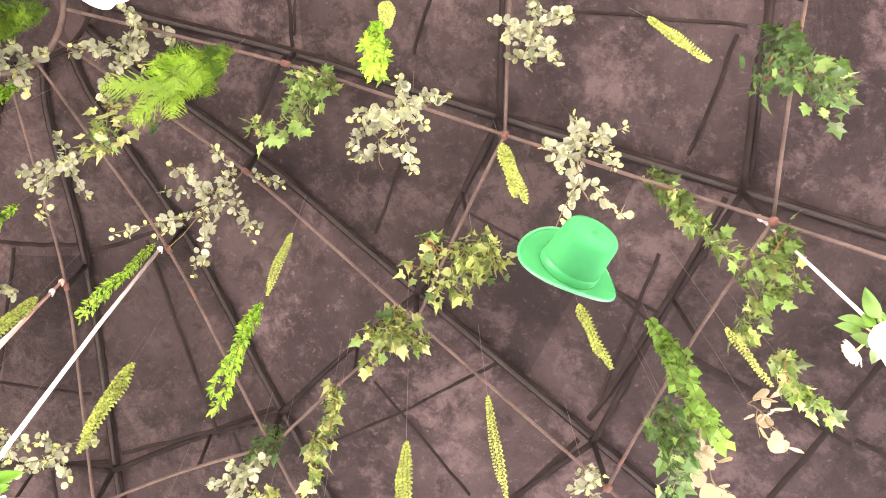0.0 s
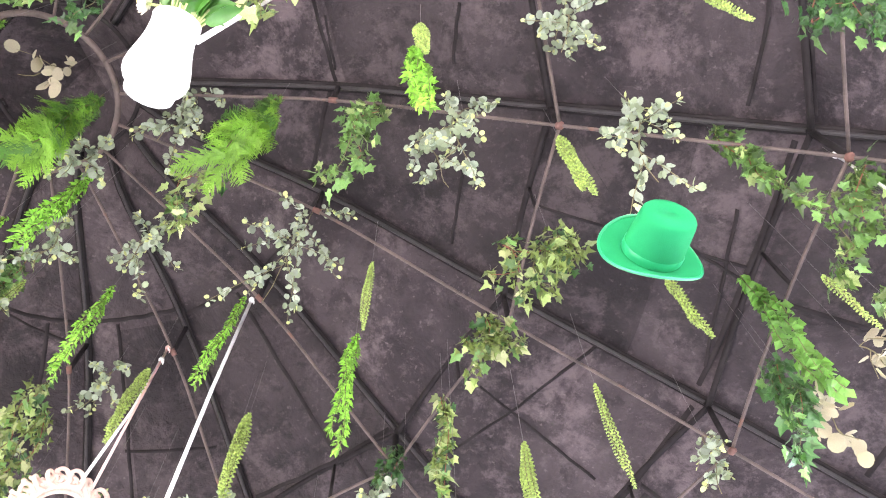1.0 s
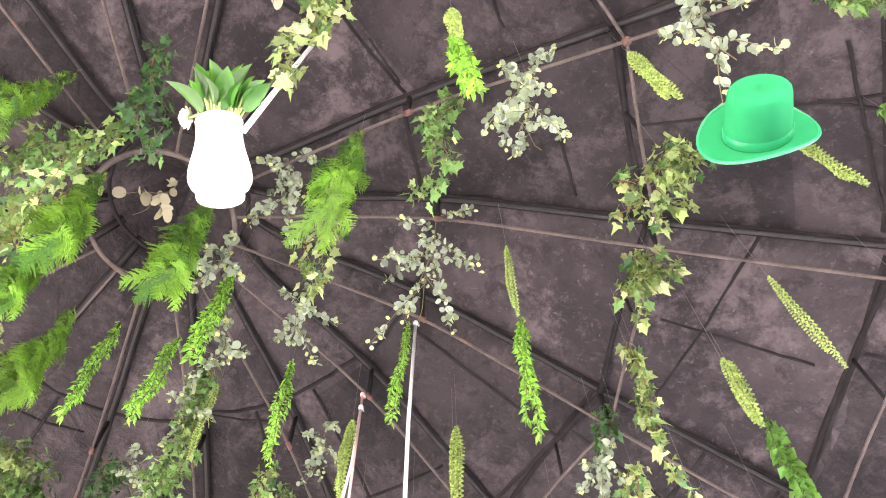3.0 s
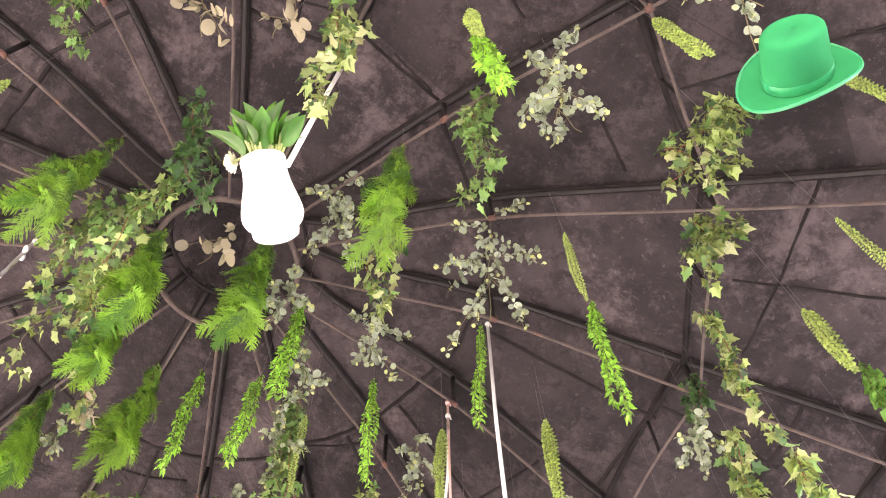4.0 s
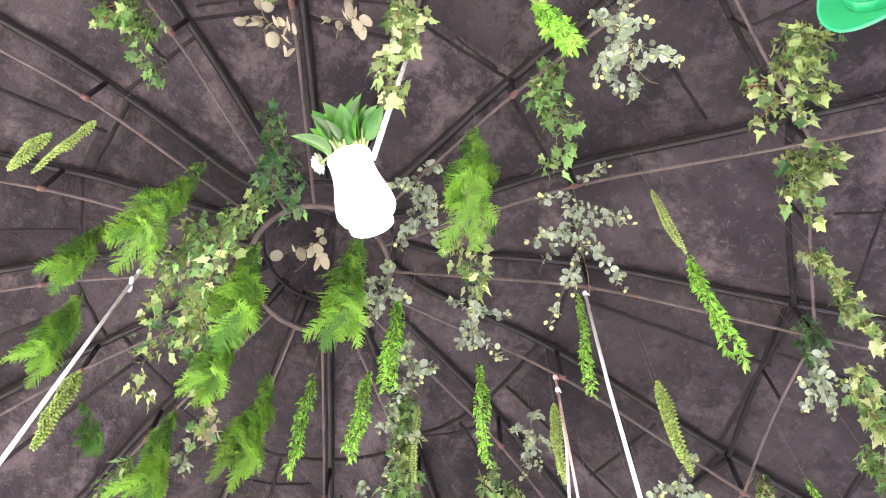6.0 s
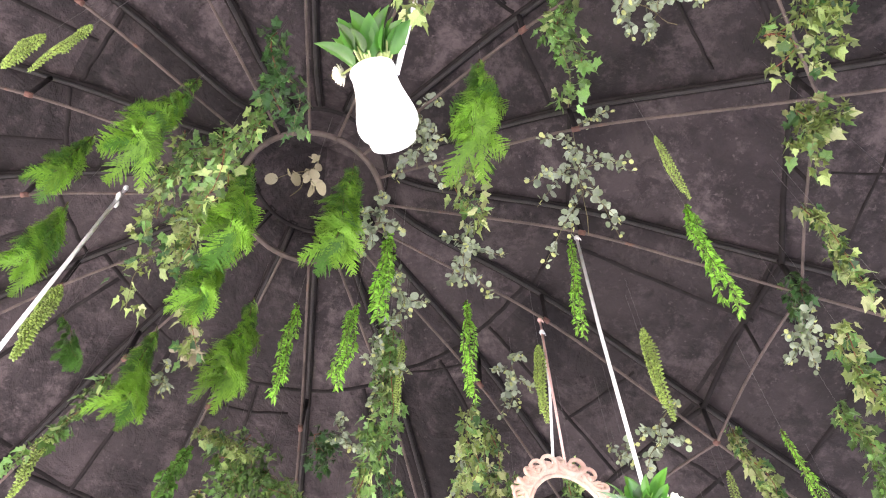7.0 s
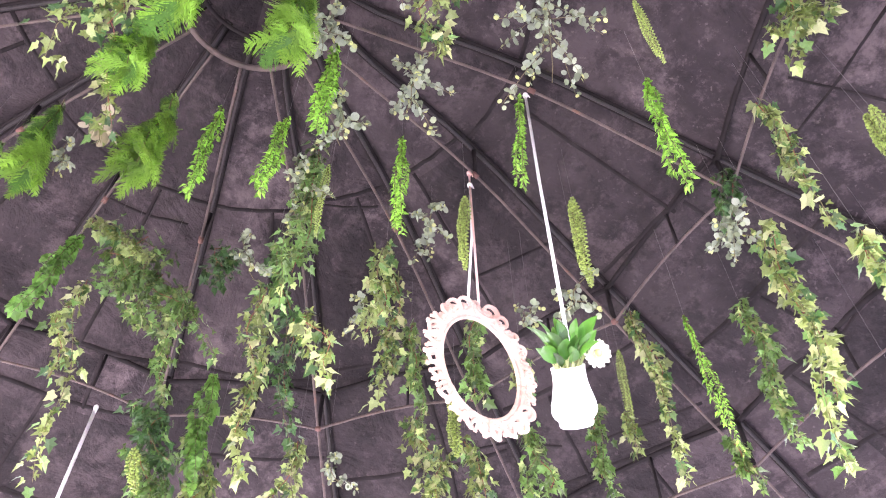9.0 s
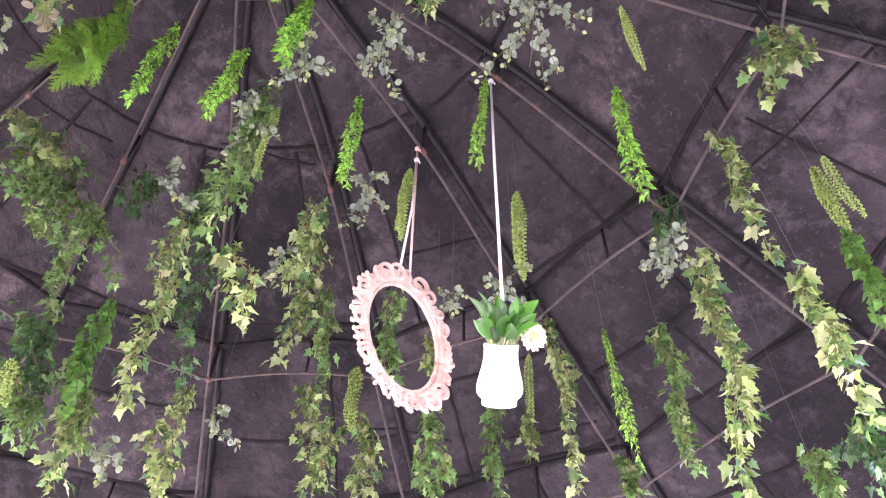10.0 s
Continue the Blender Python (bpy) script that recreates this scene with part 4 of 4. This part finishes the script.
hang_burro((0.417, -0.976, 4.265), (0.413, -0.970, 3.932), 0.061)
hang_ivy((1.258, 1.228, 4.031), (1.145, 1.194, 3.817), 0.196, tone='pale', n=50)
hang_ivy((0.936, 1.489, 4.187), (0.917, 1.482, 3.486), 0.094, tone='pale', n=45)
hang_ivy((1.091, 0.511, 4.701), (1.052, 0.475, 3.700), 0.172, tone='mid', n=50)
hang_euc((1.226, 0.675, 4.540), (1.327, 0.714, 3.840), 0.153, n=26)
hang_euc((0.162, 1.360, 3.892), (0.078, 1.275, 3.651), 0.148, n=24)
hang_ivy((-0.942, -0.489, 4.400), (-0.920, -0.614, 3.775), 0.106, tone='mid', n=42)
hang_burro((-0.988, -0.582, 4.060), (-0.985, -0.593, 3.713), 0.069)
hang_euc((-0.756, -0.291, 4.360), (-0.759, -0.265, 4.131), 0.105, n=14)
hang_ivy((1.141, -0.018, 4.464), (1.142, 0.017, 3.500), 0.177, tone='pale', n=50)
hang_cream((1.006, -0.457, 4.503), (0.946, -0.357, 4.157), 0.197, n=20)
hang_cream((1.094, -0.174, 4.501), (1.095, -0.178, 3.974), 0.142, n=14)
hang_ivy((0.860, -0.852, 4.428), (0.761, -0.747, 4.197), 0.243, tone='mid', n=40)
hang_ivy((1.200, -0.468, 4.388), (1.138, -0.394, 4.075), 0.107, tone='mid', n=24)
hang_burro((0.486, -0.863, 4.327), (0.481, -0.856, 4.018), 0.051)
hang_burro((1.412, 0.283, 4.180), (1.416, 0.287, 3.747), 0.057)
hang_tail((1.374, 0.329, 4.114), (1.390, 0.345, 3.431), 0.090)
hang_euc((1.422, 0.567, 4.203), (1.348, 0.529, 3.498), 0.200, n=40)
hang_burro((1.658, 0.752, 4.113), (1.662, 0.753, 3.576), 0.059)
hang_ivy((1.515, 1.024, 4.030), (1.399, 1.001, 3.804), 0.234, tone='pale', n=55)
hang_euc((1.854, 0.424, 4.344), (1.735, 0.477, 3.858), 0.207, n=42)
hang_burro((2.128, 0.460, 4.058), (2.116, 0.473, 3.491), 0.045)
hang_ivy((2.429, 0.591, 3.934), (2.404, 0.622, 3.416), 0.200, tone='dark', n=60)
hang_euc((1.879, 0.713, 4.035), (1.793, 0.744, 3.371), 0.208, n=46)
hang_ivy((2.110, 0.966, 4.149), (2.131, 0.955, 3.481), 0.103, tone='mid', n=50)
hang_ivy((2.390, 1.125, 3.874), (2.221, 1.220, 3.574), 0.202, tone='mid', n=45)
hang_burro((1.802, 1.292, 4.025), (1.816, 1.290, 3.623), 0.055)
hang_tail((2.026, 1.414, 4.065), (2.030, 1.413, 3.379), 0.107, broad=1)
hang_ivy((1.954, 1.481, 3.667), (1.881, 1.498, 3.268), 0.113, tone='dark', n=45)
hang_cream((2.167, 1.450, 3.566), (2.201, 1.437, 3.360), 0.122, n=18)
hang_cream((1.996, 1.576, 3.583), (2.049, 1.568, 3.331), 0.157, n=24)
hang_burro((2.143, 1.239, 3.628), (2.149, 1.237, 3.324), 0.040)
hang_ivy((2.250, 1.307, 3.568), (2.245, 1.310, 3.241), 0.093, tone='mid', n=26)
hang_burro((1.463, 1.472, 3.885), (1.471, 1.473, 3.376), 0.044)
hang_burro((1.170, 1.610, 3.927), (1.171, 1.610, 3.577), 0.051)
hang_euc((1.714, 1.768, 3.835), (1.684, 1.770, 3.525), 0.101, n=24)
hang_ivy((-0.756, 0.582, 4.196), (-0.734, 0.643, 3.260), 0.148, tone='pale', n=75)
hang_ivy((-0.861, 0.632, 4.577), (-0.786, 0.817, 3.513), 0.153, tone='dark', n=70)
hang_ivy((-0.264, 0.545, 3.546), (-0.218, 0.636, 3.234), 0.103, tone='pale', n=22)
hang_ivy((-0.706, 1.141, 4.630), (-0.718, 1.124, 3.847), 0.154, tone='pale', n=60)
hang_euc((-0.886, 1.088, 4.598), (-0.861, 1.124, 4.419), 0.208, n=26)
hang_tail((-1.146, 0.604, 4.017), (-1.141, 0.625, 3.444), 0.124, broad=1)
hang_ivy((-1.151, 0.091, 4.399), (-1.127, 0.308, 3.959), 0.253, tone='mid', n=50)
hang_ivy((-1.242, 0.388, 3.811), (-1.212, 0.530, 3.477), 0.255, tone='dark', n=60)
hang_ivy((-1.263, 0.715, 3.695), (-1.248, 0.755, 3.277), 0.169, tone='pale', n=50)
hang_euc((-1.382, 0.877, 3.636), (-1.346, 0.959, 3.493), 0.156, n=24)
hang_ivy((-1.102, 0.996, 3.839), (-1.089, 1.022, 3.340), 0.150, tone='pale', n=50)
hang_euc((-1.206, 1.190, 3.910), (-1.160, 1.271, 3.754), 0.117, n=18)
hang_ivy((-0.689, 1.235, 4.356), (-0.660, 1.273, 3.756), 0.112, tone='mid', n=45)
hang_ivy((-1.016, 1.516, 4.182), (-0.972, 1.575, 3.600), 0.249, tone='pale', n=75)
hang_burro((-0.757, 1.520, 4.143), (-0.765, 1.510, 3.803), 0.088)
hang_ivy((-0.832, 1.632, 4.000), (-0.798, 1.673, 3.578), 0.138, tone='pale', n=45)
hang_ivy((-0.347, 1.301, 4.106), (-0.340, 1.309, 3.658), 0.113, tone='mid', n=45)
hang_ivy((-0.403, 1.588, 3.741), (-0.400, 1.591, 3.347), 0.131, tone='mid', n=50)
hang_ivy((-0.426, 2.012, 4.122), (-0.415, 2.020, 3.606), 0.128, tone='mid', n=45)
hang_burro((-0.184, 1.944, 4.201), (-0.198, 1.934, 3.802), 0.050)
hang_ivy((-0.210, 1.927, 3.860), (-0.205, 1.930, 3.667), 0.087, tone='pale', n=14)
hang_ivy((-0.062, 1.925, 4.333), (-0.022, 1.947, 3.417), 0.100, tone='pale', n=65)
hang_ivy((0.700, 1.672, 3.888), (0.620, 1.649, 2.930), 0.139, tone='pale', n=90)
hang_euc((0.619, 1.649, 3.997), (0.571, 1.634, 3.788), 0.216, n=34)
hang_ivy((0.380, 1.969, 3.991), (0.383, 1.970, 3.336), 0.132, tone='mid', n=60)
hang_ivy((0.983, 1.449, 3.348), (0.964, 1.447, 2.827), 0.090, tone='pale', n=50)
hang_burro((1.127, 1.781, 4.127), (1.113, 1.780, 3.758), 0.072)
hang_tail((1.112, 1.901, 3.923), (1.076, 1.900, 3.367), 0.112, broad=1)
hang_tail((0.247, 1.788, 3.926), (0.269, 1.798, 3.270), 0.062)
hang_ivy((0.667, 2.186, 3.398), (0.669, 2.186, 3.196), 0.136, tone='mid', n=30)
hang_ivy((0.893, 2.095, 3.382), (0.839, 2.090, 3.137), 0.167, tone='dark', n=40)
hang_ivy((-0.259, 1.439, 3.925), (-0.226, 1.470, 3.726), 0.143, tone='pale', n=18)
hang_euc((-0.181, 1.439, 4.110), (-0.213, 1.414, 3.997), 0.128, n=14)
hang_ivy((0.634, 1.721, 4.315), (0.553, 1.698, 4.038), 0.118, tone='dark', n=26)
hang_ivy((-1.014, 0.454, 4.552), (-1.007, 0.478, 4.365), 0.193, tone='dark', n=26)
hang_ivy((0.012, 2.226, 3.736), (0.056, 2.244, 3.510), 0.110, tone='mid', n=24)
hang_ivy((-1.091, 0.255, 4.341), (-1.054, 0.498, 4.042), 0.218, tone='mid', n=45)
hang_ivy((-1.005, -0.077, 4.342), (-0.989, 0.156, 4.232), 0.137, tone='pale', n=26)
hang_ivy((-1.190, 0.352, 4.197), (-1.171, 0.453, 3.789), 0.101, tone='mid', n=28)
hang_ivy((-1.245, 0.617, 3.833), (-1.203, 0.751, 3.433), 0.129, tone='mid', n=36)
hang_ivy((-1.293, 0.431, 3.655), (-1.261, 0.575, 3.346), 0.168, tone='mid', n=40)
hang_ivy((-0.395, 0.513, 4.532), (-0.395, 0.511, 3.931), 0.124, tone='mid', n=34)
hang_burro((-1.177, 0.419, 3.571), (-1.168, 0.466, 3.381), 0.069)
hang_ivy((-1.159, 0.016, 4.185), (-1.144, 0.159, 3.284), 0.131, tone='pale', n=50)
hang_ivy((0.144, -0.390, 4.682), (0.166, -0.496, 4.075), 0.145, tone='mid', n=36)
hang_ivy((-0.330, -0.510, 4.840), (-0.366, -0.186, 3.945), 0.139, tone='pale', n=40)
hang_cream((-0.501, -0.232, 4.260), (-0.504, -0.192, 4.076), 0.088, n=10)
hang_euc((-0.806, 0.459, 4.431), (-0.768, 0.553, 4.155), 0.157, n=22)
